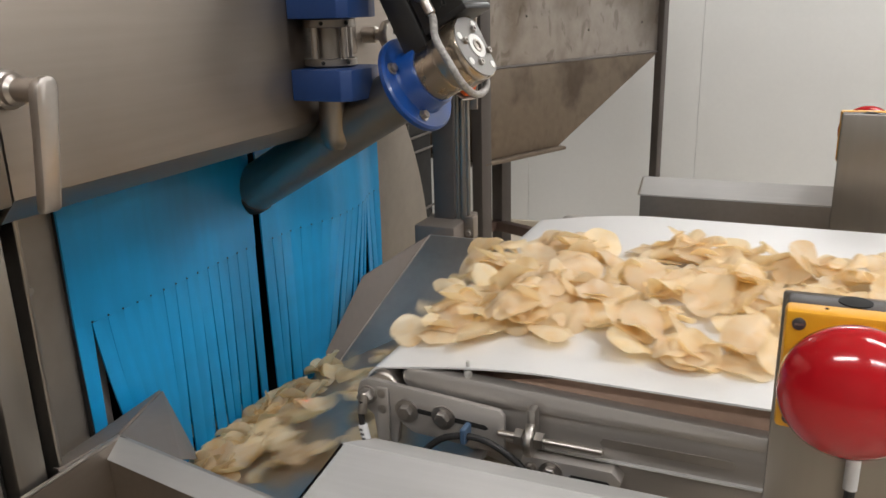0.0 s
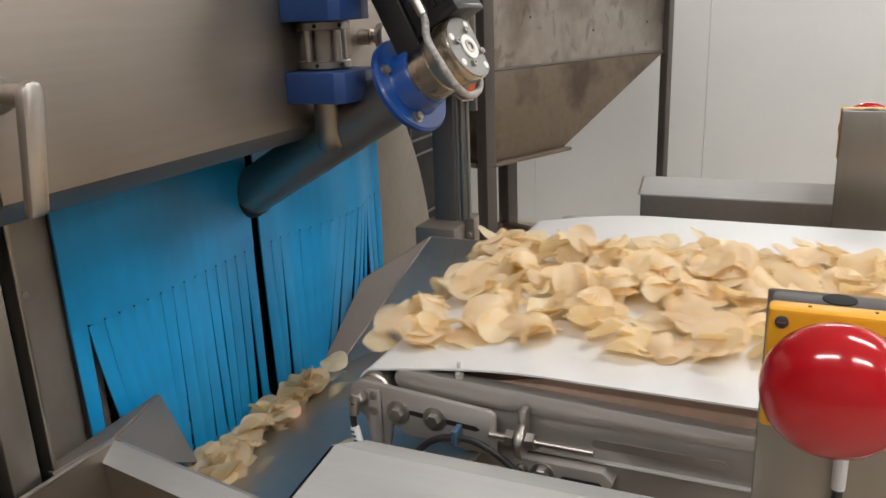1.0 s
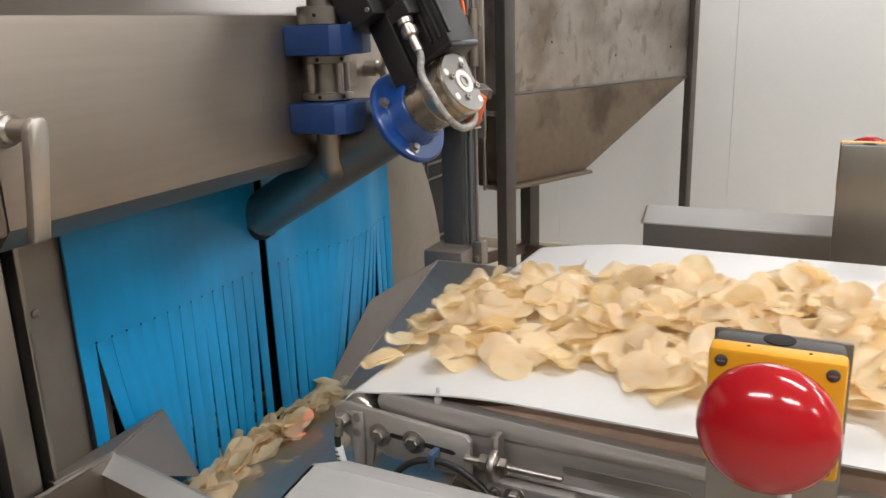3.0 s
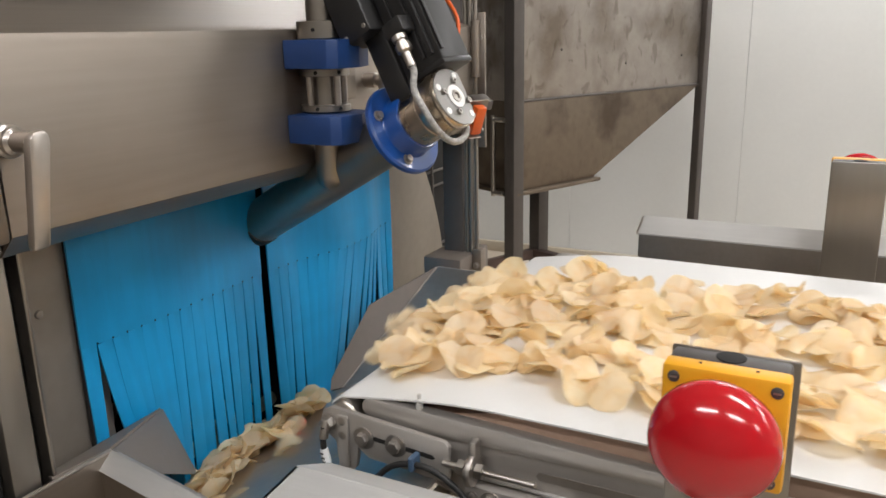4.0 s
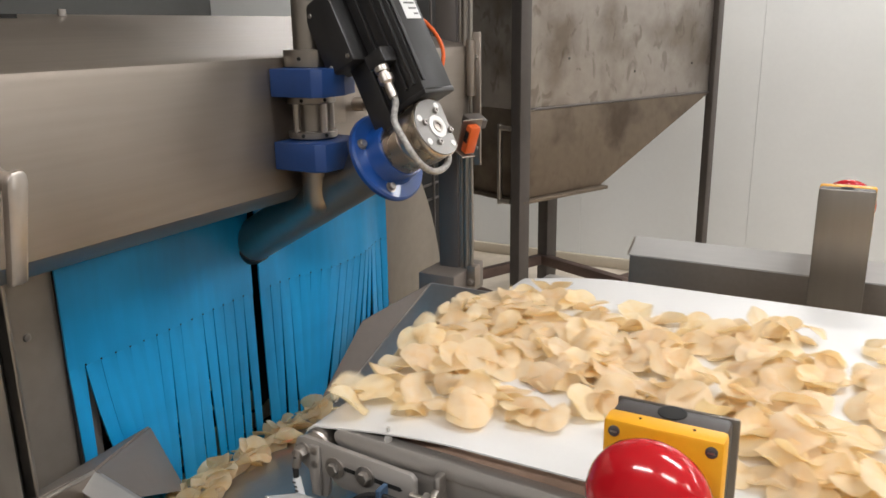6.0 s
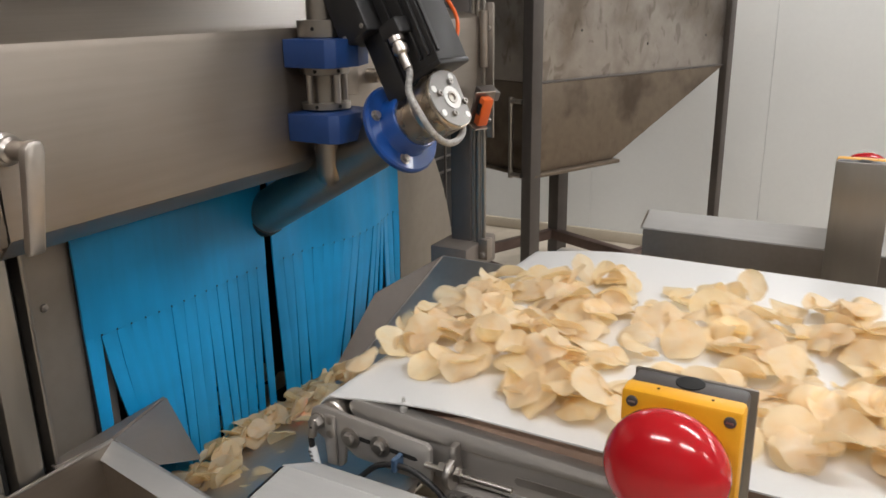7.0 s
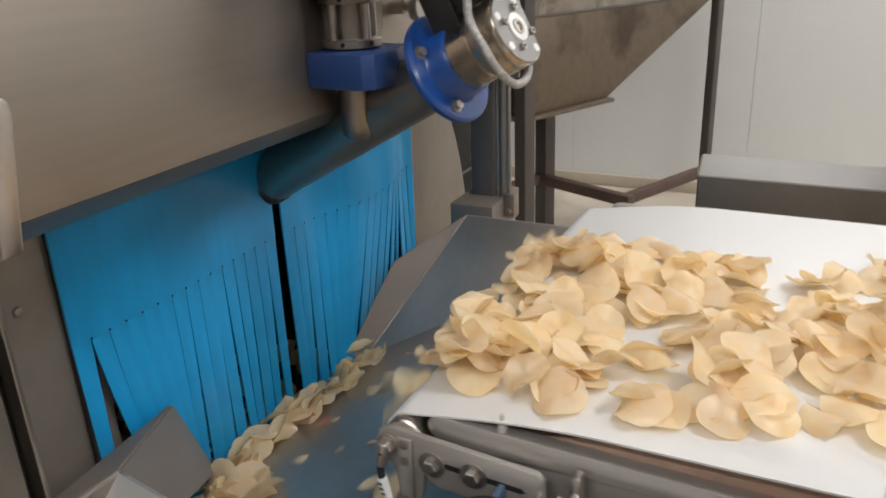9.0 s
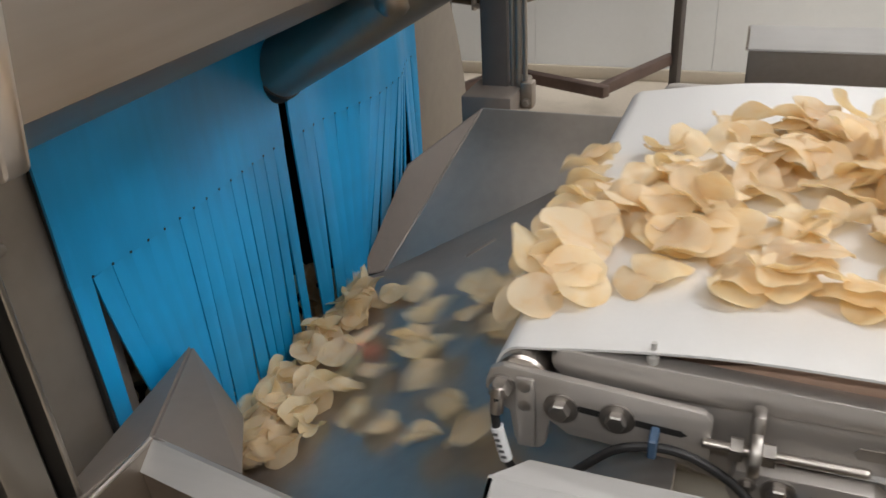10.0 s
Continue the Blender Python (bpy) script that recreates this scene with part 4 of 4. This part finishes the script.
def far_rail():
    t = thing("cable_duct", "stainless cable duct with a sloping lid along the conveyor", "duct")
    part("duct_body", prism([(1.492, 1.047), (1.538, 1.069), (1.543, 0.90), (1.492, 0.90)], 4.4, "x", 0.0015, -0.233), STEEL, t)
    # Lid paler than the duct body, with the reflected ceiling in its colour.
    part("duct_lid", prism([(1.490, 1.0475), (1.490, 1.0505), (1.540, 1.0745), (1.540, 1.0705)], 4.4, "x", 0.0, -0.2345), STEEL_COVER, t, "sloping lid lightened for the ceiling's reflection")
    part("end_seam", prism([(1.4925, 1.052), (1.538, 1.0735), (1.538, 1.069), (1.4925, 1.047)], 0.004, "x", 0, -0.2375), STEEL_CAST, t)
    for x in (0.2, 2.2, 4.0):
        part("bracket", box(x - 0.03, x + 0.03, 1.30, 1.495, 0.905, 0.93, 0.003), STEEL_FRAME, t)
        part("stand", box(x - 0.03, x + 0.03, 1.50, 1.54, 0.0, 0.905, 0.003), STEEL_FRAME, t)
    return t


far_rail()


# ---- emergency stops ----
def stop_button(at, label, cable, plate_low, plate_x0, plate_x1):
    """Own space: the button faces -y, the box's face lies at y = 0, its middle at the origin."""
    t = thing("emergency_stop", label, "stop button", at, "emergency stops")
    h = 0.0425
    lid = part("lid", prism([(-h, -h), (h, -h), (h, h), (-h, h)], 0.019, "y", 0.0035, 0.0), YELLOW, t, "yellow plastic lid")
    part("back_box", box(-h + 0.001, h - 0.001, 0.0192, 0.041, -h + 0.001, h - 0.001, 0.004), GREY_PLASTIC, t, "dark grey plastic box")
    part("knockout", lathe([(0, 0), (0.0105, 0), (0.0105, 0.0006), (0.0095, 0.0009), (0, 0.0006)], pose(0.0, 0.0305, h - 0.0010), 28), GAP, t)
    for sx in (-1, 1):
        for sz in (-1, 1):
            s = part("screw", lathe([(0, 0), (0.0042, 0), (0.0042, 0.0012), (0.003, 0.0018), (0, 0.0018)], pose(sx * 0.034, 0.0, sz * 0.034, 90, 0, 0), 16), GREY_PLASTIC, lid)
            part("slot", box(sx * 0.034 - 0.0025, sx * 0.034 + 0.0025, -0.0022, -0.0017, sz * 0.034 - 0.0006, sz * 0.034 + 0.0006), ZINC, s)
    for sx in (-0.018, 0.02):
        part("pin_hole", lathe([(0, 0), (0.0012, 0), (0.0012, 0.0004), (0, 0.0004)], pose(sx, 0.010, h), 8), GAP, lid)
    prof = [(0, 0.0)] + [(0.0435 * math.sin(radians(a)), 0.029 * (1 - math.cos(radians(a)))) for a in range(6, 91, 6)] + [(0.0430, 0.034), (0.0405, 0.038), (0.036, 0.040), (0.015, 0.041), (0.015, 0.058), (0, 0.058)]
    part("mushroom_head", lathe(prof, pose(-0.001, -0.056, 0.003, -90, 0, 0), 56), RED, t, "large red mushroom head")
    part("mount_plate", box(plate_x0, plate_x1, 0.0415, 0.0455, plate_low, 0.041, 0.002), STEEL_V, t, "stainless mounting plate")
    if cable:
        part("bracket_arm", box(plate_x0, plate_x1, 0.0455, 0.1375, -0.215, -0.211, 0.001, 1), STEEL_V, t)
        part("gland", lathe([(0, 0), (0.008, 0), (0.008, 0.006), (0.0065, 0.008), (0.0065, 0.014), (0.004, 0.016), (0.004, 0.03), (0, 0.03)], pose(0.012, 0.032, -h + 0.001, 180, 0, 0), 16), GREY_PLASTIC, t)
        c = part("lead", tube_path([(0.012, 0.032, -h - 0.02), (0.012, 0.030, -h - 0.06), (0.010, 0.036, -h - 0.12), (0.0, 0.05, -h - 0.2)], 0.0036, 10), CABLE, t)
        part("sleeve", rod((0.012, 0.0315, -h - 0.028), (0.0118, 0.0305, -h - 0.055), 0.0048, 12), PAPER, c, "white printed sleeve")
    return t


stop_button(pose(0.0565, 0.527, 1.1635), "red mushroom stop button on a yellow box beside the belt", True, -0.25, -0.044, 0.046)
stop_button(pose(0.132, 1.4755, 1.176, 0, 0, 180), "red mushroom stop button seen from behind its steel bracket", False, -0.16, -0.042, 0.042)


# ---- cover and plate in front of the conveyor ----
def front_cover():
    t = thing("side_cover", "satin stainless folded cover beside the conveyor", "cover")
    c, b, a = Vector((-0.330, 0.592, 1.006)), Vector((-0.349, 0.562, 1.014)), Vector((-0.338, 0.462, 1.014))
    c1, b1, a1 = Vector((0.0, 0.592, 1.006)), Vector((0.0, 0.562, 1.014)), Vector((0.0, 0.462, 1.014))
    part("cover_top", sheet([[b, a, a1, b1]], 0.003), STEEL_COVER, t)
    part("cover_bevel", sheet([[c, b, b1, c1]], 0.003), STEEL_COVER, t)
    for p, q in ((b, b1), (a, a1)):
        part("fold", rod(p + Vector((0, 0, -0.0022)), q + Vector((0, 0, -0.0022)), 0.0026, 12), STEEL_COVER, t)
    d, d1 = a + Vector((0.002, -0.018, -0.16)), a1 + Vector((0, -0.018, -0.16))
    part("cover_front", sheet([[a, d, d1, a1]], 0.003), STEEL_COVER, t)
    part("cover_end", sheet([[c, (-0.330, 0.592, 0.72), (-0.336, 0.444, 0.72), d, a, b]], 0.003), STEEL_COVER, t)
    part("foot", box(-0.30, -0.05, 0.47, 0.56, 0.0, 1.0, 0.01), STEEL_V, t)
    return t


front_cover()
cp = thing("junction_box", "cream plastic box under the conveyor", "box")
part("plate_body", box(-0.292, -0.179, 0.725, 0.95, 0.0, 0.900, 0.004), CREAM_PLASTIC, cp)
for dx in (-0.27, -0.20):
    part("screw", lathe([(0, 0), (0.004, 0), (0.0035, 0.0015), (0, 0.0015)], pose(dx, 0.745, 0.8995), 12), ZINC, cp)


# ---- fried slices ----
SPEED = 0.265


def chip_mesh(k):
    """A thin round slice, curled round one axis and wavy at its edge."""
    rng = random.Random(900 + k)
    r0 = rng.uniform(0.0205, 0.0265)
    ax, ay = rng.uniform(0.98, 1.16), rng.uniform(0.90, 1.02)
    R = rng.choice((0.018, 0.024, 0.03, 0.036, 0.045, 0.06))
    axis, saddle, ph = rng.uniform(0, 6.28), rng.uniform(-3.0, 5.0), rng.uniform(0, 6.28)
    waves = [(n, rng.uniform(0.005, 0.05) / n ** 0.5, rng.uniform(0, 6.28)) for n in (2, 3, 5, 7)]
    ripple = [(n, rng.uniform(0.0004, 0.0026) * (1 if n < 5 else 0.5), rng.uniform(0, 6.28)) for n in (2, 3, 4, 6)]
    seg, th = 26, 0.0006
    ca, sa = math.cos(axis), math.sin(axis)
    bm = bmesh.new()

    def at(i, s, side):
        a = 2 * math.pi * i / seg
        r = r0 * s * (1 + sum(w * math.sin(n * a + p) for n, w, p in waves))
        x, y = r * ax * math.cos(a), r * ay * math.sin(a)
        u, v = x * ca + y * sa, -x * sa + y * ca
        z = saddle * v * v + sum(w * s * s * s * math.sin(n * a + p) for n, w, p in ripple)
        z += 0.0016 * noise.noise(Vector((x * 110 + k, y * 110, 0.4)))
        z += side * th * (1 - 0.7 * s * s)
        # rolled on a cylinder of radius R
        q = u / R
        u, z = (R - z) * math.sin(q), R - (R - z) * math.cos(q)
        return bm.verts.new((u * ca - v * sa, u * sa + v * ca, z))

    tops = []
    for side in (1, -1):
        mid = at(0, 0, side)
        rings = [[at(i, s, side) for i in range(seg)] for s in (0.3, 0.58, 0.82, 1.0)]
        for i in range(seg):
            j = (i + 1) % seg
            bm.faces.new((mid, rings[0][i], rings[0][j]) if side > 0 else (mid, rings[0][j], rings[0][i]))
            for a, b in zip(rings, rings[1:]):
                bm.faces.new((a[i], b[i], b[j], a[j]) if side > 0 else (a[j], b[j], b[i], a[i]))
        tops.append(rings[-1])
    for i in range(seg):
        j = (i + 1) % seg
        bm.faces.new((tops[0][i], tops[1][i], tops[1][j], tops[0][j]))
    return finish(bm, "potato_chip", CHIP, 60)


CHIP_MESHES = [chip_mesh(k) for k in range(28)]
CHIP_VERTS = [np.array([v.co[:] for v in me.vertices]) for me in CHIP_MESHES]
CHIPS = []


def chip_turn(tx, ty, rz, flip):
    return Euler((radians(tx), radians(ty), 0)).to_matrix() @ Euler((radians(flip), 0, radians(rz))).to_matrix()


# where the load ends towards the near and the far side of the belt
NEAR_X = (1.10, 1.22, 1.36, 1.45, 1.66, 1.74, 1.86, 1.95, 2.10, 2.18, 2.32, 2.38)
NEAR_Y = (0.722, 0.697, 0.697, 0.724, 0.722, 0.700, 0.700, 0.722, 0.718, 0.694, 0.690, 0.726)
FAR_X = (-0.8, -0.4, -0.1, 0.3, 0.6, 0.9, 1.2, 1.5, 1.65, 1.75, 1.93, 2.05, 2.2, 2.35, 2.45, 2.6, 2.8)
FAR_Y = (1.08, 1.08, 1.06, 1.08, 1.05, 1.10, 1.10, 1.12, 1.08, 1.10, 1.12, 1.08, 1.02, 1.05, 1.09, 1.12, 1.10)


def load_belt():
    """Heaps the slices on the belt, at t = 0, from before its end to far up the belt."""
    rng = random.Random(5)
    cell, grid = 0.008, {}
    n = 0
    x_from, x_to, per_m = NOSE - SPEED * 1.75, 2.75, 490
    for _ in range(int((x_to - x_from) * per_m)):
        for _try in range(8):
            x = rng.uniform(x_from, x_to)
            near_edge = float(np.interp(x, NEAR_X, NEAR_Y)) + 0.022 * noise.noise(Vector((x * 9.0, 3.1, 0.7)))
            far_edge = float(np.interp(x, FAR_X, FAR_Y)) + 0.02 + 0.03 * noise.noise(Vector((x * 8.0, 9.1, 0.2)))
            y = rng.uniform(near_edge, far_edge)
            clump = noise.noise(Vector((x * 9.0, y * 9.0, 0.3))) + 0.6 * noise.noise(Vector((x * 3.0 + 7, y * 4.0, 1.3)))
            if clump > rng.uniform(-1.25, -0.45):
                break
        cells = [(i, j) for i in range(int((x - 0.02) / cell), int((x + 0.02) / cell) + 1) for j in range(int((y - 0.02) / cell), int((y + 0.02) / cell) + 1)]
        under = sorted(grid.get(c, 0.0) for c in cells)
        z = under[int(len(under) * 0.6)]
        left = [grid.get(c, 0.0) for c in cells if c[0] * cell < x - 0.006]
        right = [grid.get(c, 0.0) for c in cells if c[0] * cell > x + 0.006]
        near = [grid.get(c, 0.0) for c in cells if c[1] * cell < y - 0.006]
        far = [grid.get(c, 0.0) for c in cells if c[1] * cell > y + 0.006]
        mean = lambda v: sum(v) / max(1, len(v))
        ty = -math.degrees(math.atan2(mean(right) - mean(left), 0.022)) * 0.6 + rng.gauss(0, 17)
        tx = math.degrees(math.atan2(mean(far) - mean(near), 0.022)) * 0.6 + rng.gauss(0, 17)
        flip = 180 if rng.random() < 0.45 else 0
        spin = rng.uniform(0, 360)
        turn = np.array(chip_turn(max(-55, min(55, tx)), max(-55, min(55, ty)), spin, flip))
        low = float((CHIP_VERTS[n % len(CHIP_MESHES)] @ turn.T)[:, 2].min())
        z = min(z, 0.030)
        rest = max(-low + 0.0004, z + 0.001 - 0.4 * low)
        for c in cells:
            grid[c] = max(grid.get(c, 0.0), z + 0.0045)
        CHIPS.append((x, y, rest, max(-55, min(55, tx)), max(-55, min(55, ty)), spin, flip, n, rng.random()))
        n += 1


load_belt()


def chip_rows(x, y, z, tx, ty, rz, flip, n, luck):
    """Its way along the belt, over the end, down the chute, and through the curtain into the drum."""
    rng = random.Random(7000 + n)
    leave = NOSE - 0.004 - rng.uniform(0, 0.012)
    tn = (x - leave) / SPEED
    turn0 = chip_turn(tx, ty, rz, flip)

    def on_belt(t):
        px = x - SPEED * t
        return Vector((px, y, belt_z(max(px, NOSE)) + z))

    keys = [(-9.0, on_belt(-9.0), turn0)]
    keys += [(t, on_belt(t), turn0) for t in (tn - (d - 0.352 - leave) / SPEED for d in (0.27, 0.18, 0.12, 0.06))] + [(tn, on_belt(tn), turn0)]
    p = on_belt(tn)
    spin = [rng.uniform(-40, 40), -rng.uniform(15, 60), rng.uniform(-30, 30)]

    def spun(k):
        return Euler([radians(k * s) for s in spin]).to_matrix() @ turn0

    drop = p.copy()
    for dt in (0.06, 0.12):
        drop = p + Vector((-SPEED * dt, 0, -4.9 * dt * dt))
        keys.append((tn + dt, drop, spun(dt / 0.12)))
    xl = drop.x - 0.02
    yl = min(1.15, max(0.70, y + rng.uniform(-0.03, 0.03)))
    lie = Euler((0, radians(-24 + rng.uniform(-14, 14)), 0)).to_matrix() @ chip_turn(rng.uniform(-20, 20), 0, rz, flip)
    keys.append((tn + 0.18, Vector((xl, yl, bed_z(xl, yl) + 0.014)), lie))
    # heap against the curtain
    yh = min(1.14, max(0.735, 0.925 + (yl - 0.925) * 1.12 + rng.gauss(0, 0.012)))
    xh = max(-0.738, -0.630 - 0.42 * (yh - 0.582)) + abs(rng.gauss(0, 0.035))
    heap = max(0.002, 0.026 - 0.22 * abs(xh + 0.725)) * rng.uniform(0.0, 1.0)
    rest = chip_turn(rng.uniform(-40, 40), -24 + rng.uniform(-45, 35), rz, flip)
    slide = 0.24 + rng.uniform(0, 0.2)
    keys.append((tn + 0.18 + slide, Vector((xh, yh, bed_z(xh, yh) + 0.010 + heap)), rest))
    stay = 0.3 + rng.uniform(0, 0.45)
    keys.append((tn + 0.18 + slide + stay, Vector((xh - 0.012, yh, bed_z(xh - 0.012, yh) + 0.008 + heap * 0.8)), rest))
    keys.append((tn + 0.40 + slide + stay, Vector((-0.86, yh, 0.68)), lie))
    # comes to rest on the drum's inner wall
    xd, a = rng.uniform(-2.3, -1.0), radians(rng.uniform(-150, -30))
    r = DRUM_R - 0.03 - rng.uniform(0, 0.03)
    keys.append((tn + 0.75 + slide + stay, Vector((xd, DRUM_Y + r * math.cos(a), DRUM_Z + r * math.sin(a))), chip_turn(math.degrees(a) + 90, 0, rz, 0)))

    def sample(t):
        for (ta, pa, ra), (tb, pb, rb) in zip(keys, keys[1:]):
            if ta <= t <= tb:
                s = (t - ta) / (tb - ta)
                return pa.lerp(pb, s), ra.to_quaternion().slerp(rb.to_quaternion(), s)
        return (keys[-1][1], keys[-1][2].to_quaternion()) if t > keys[-1][0] else (keys[0][1], keys[0][2].to_quaternion())

    times = [0.0] + [k[0] for k in keys if 0.02 < k[0] < 9.98] + [10.0]
    rows = []
    for t in times:
        loc, q = sample(t)
        rows.append((t, Matrix.LocRotScale(loc, q, None)))
    # no two rows in one frame
    out = []
    for row in rows:
        if not out or frame(row[0]) > frame(out[-1][0]):
            out.append(row)
    return out


# the slices that leave the belt last are things; the load before and after them is one heap of slices
CHIP_THINGS = []
LOAD = tagged(new("chip_load"), "loose heap of pale golden fried potato chips on the belt", "potato chips", kind="stuff")
for c in CHIPS:
    ob = new("potato_chip", CHIP_MESHES[c[7] % len(CHIP_MESHES)])
    if 1.78 < c[0] < 2.62:
        tagged(ob, "thin curled pale golden fried potato chip", "potato chip", "chips on the belt and chute")
    else:
        ob.parent = LOAD
    CHIP_THINGS.append((ob, c))


# ---- what moves ----
def motions():
    for ob, c in CHIP_THINGS:
        walk(ob, chip_rows(*c))
    for t, strips in CURTAINS:
        for ob, at, yaw, tilt, k, bulge in strips:
            rng = random.Random(31 * k + int(at[1] * 100))
            ph, amp = rng.uniform(0, 6.28), rng.uniform(0.3, 1.0)
            lean = rng.uniform(-0.35, 0.35) + ({1: 6.0, 2: 4.5, 3: 3.0, 4: 1.8, 5: 0.8}.get(k, 0) if not bulge else 0)
            rows = []
            for i in range(21):
                s = 0.5 * i
                swing = amp * math.sin(2.1 * s + ph) + 0.4 * math.sin(4.7 * s + 2 * ph)
                rows.append((s, pose(*at, 0, tilt - abs(swing) * 0.7, 0) @ pose(0, 0, 0, lean + swing * 0.25, 0, yaw)))
            walk(ob, rows)


motions()
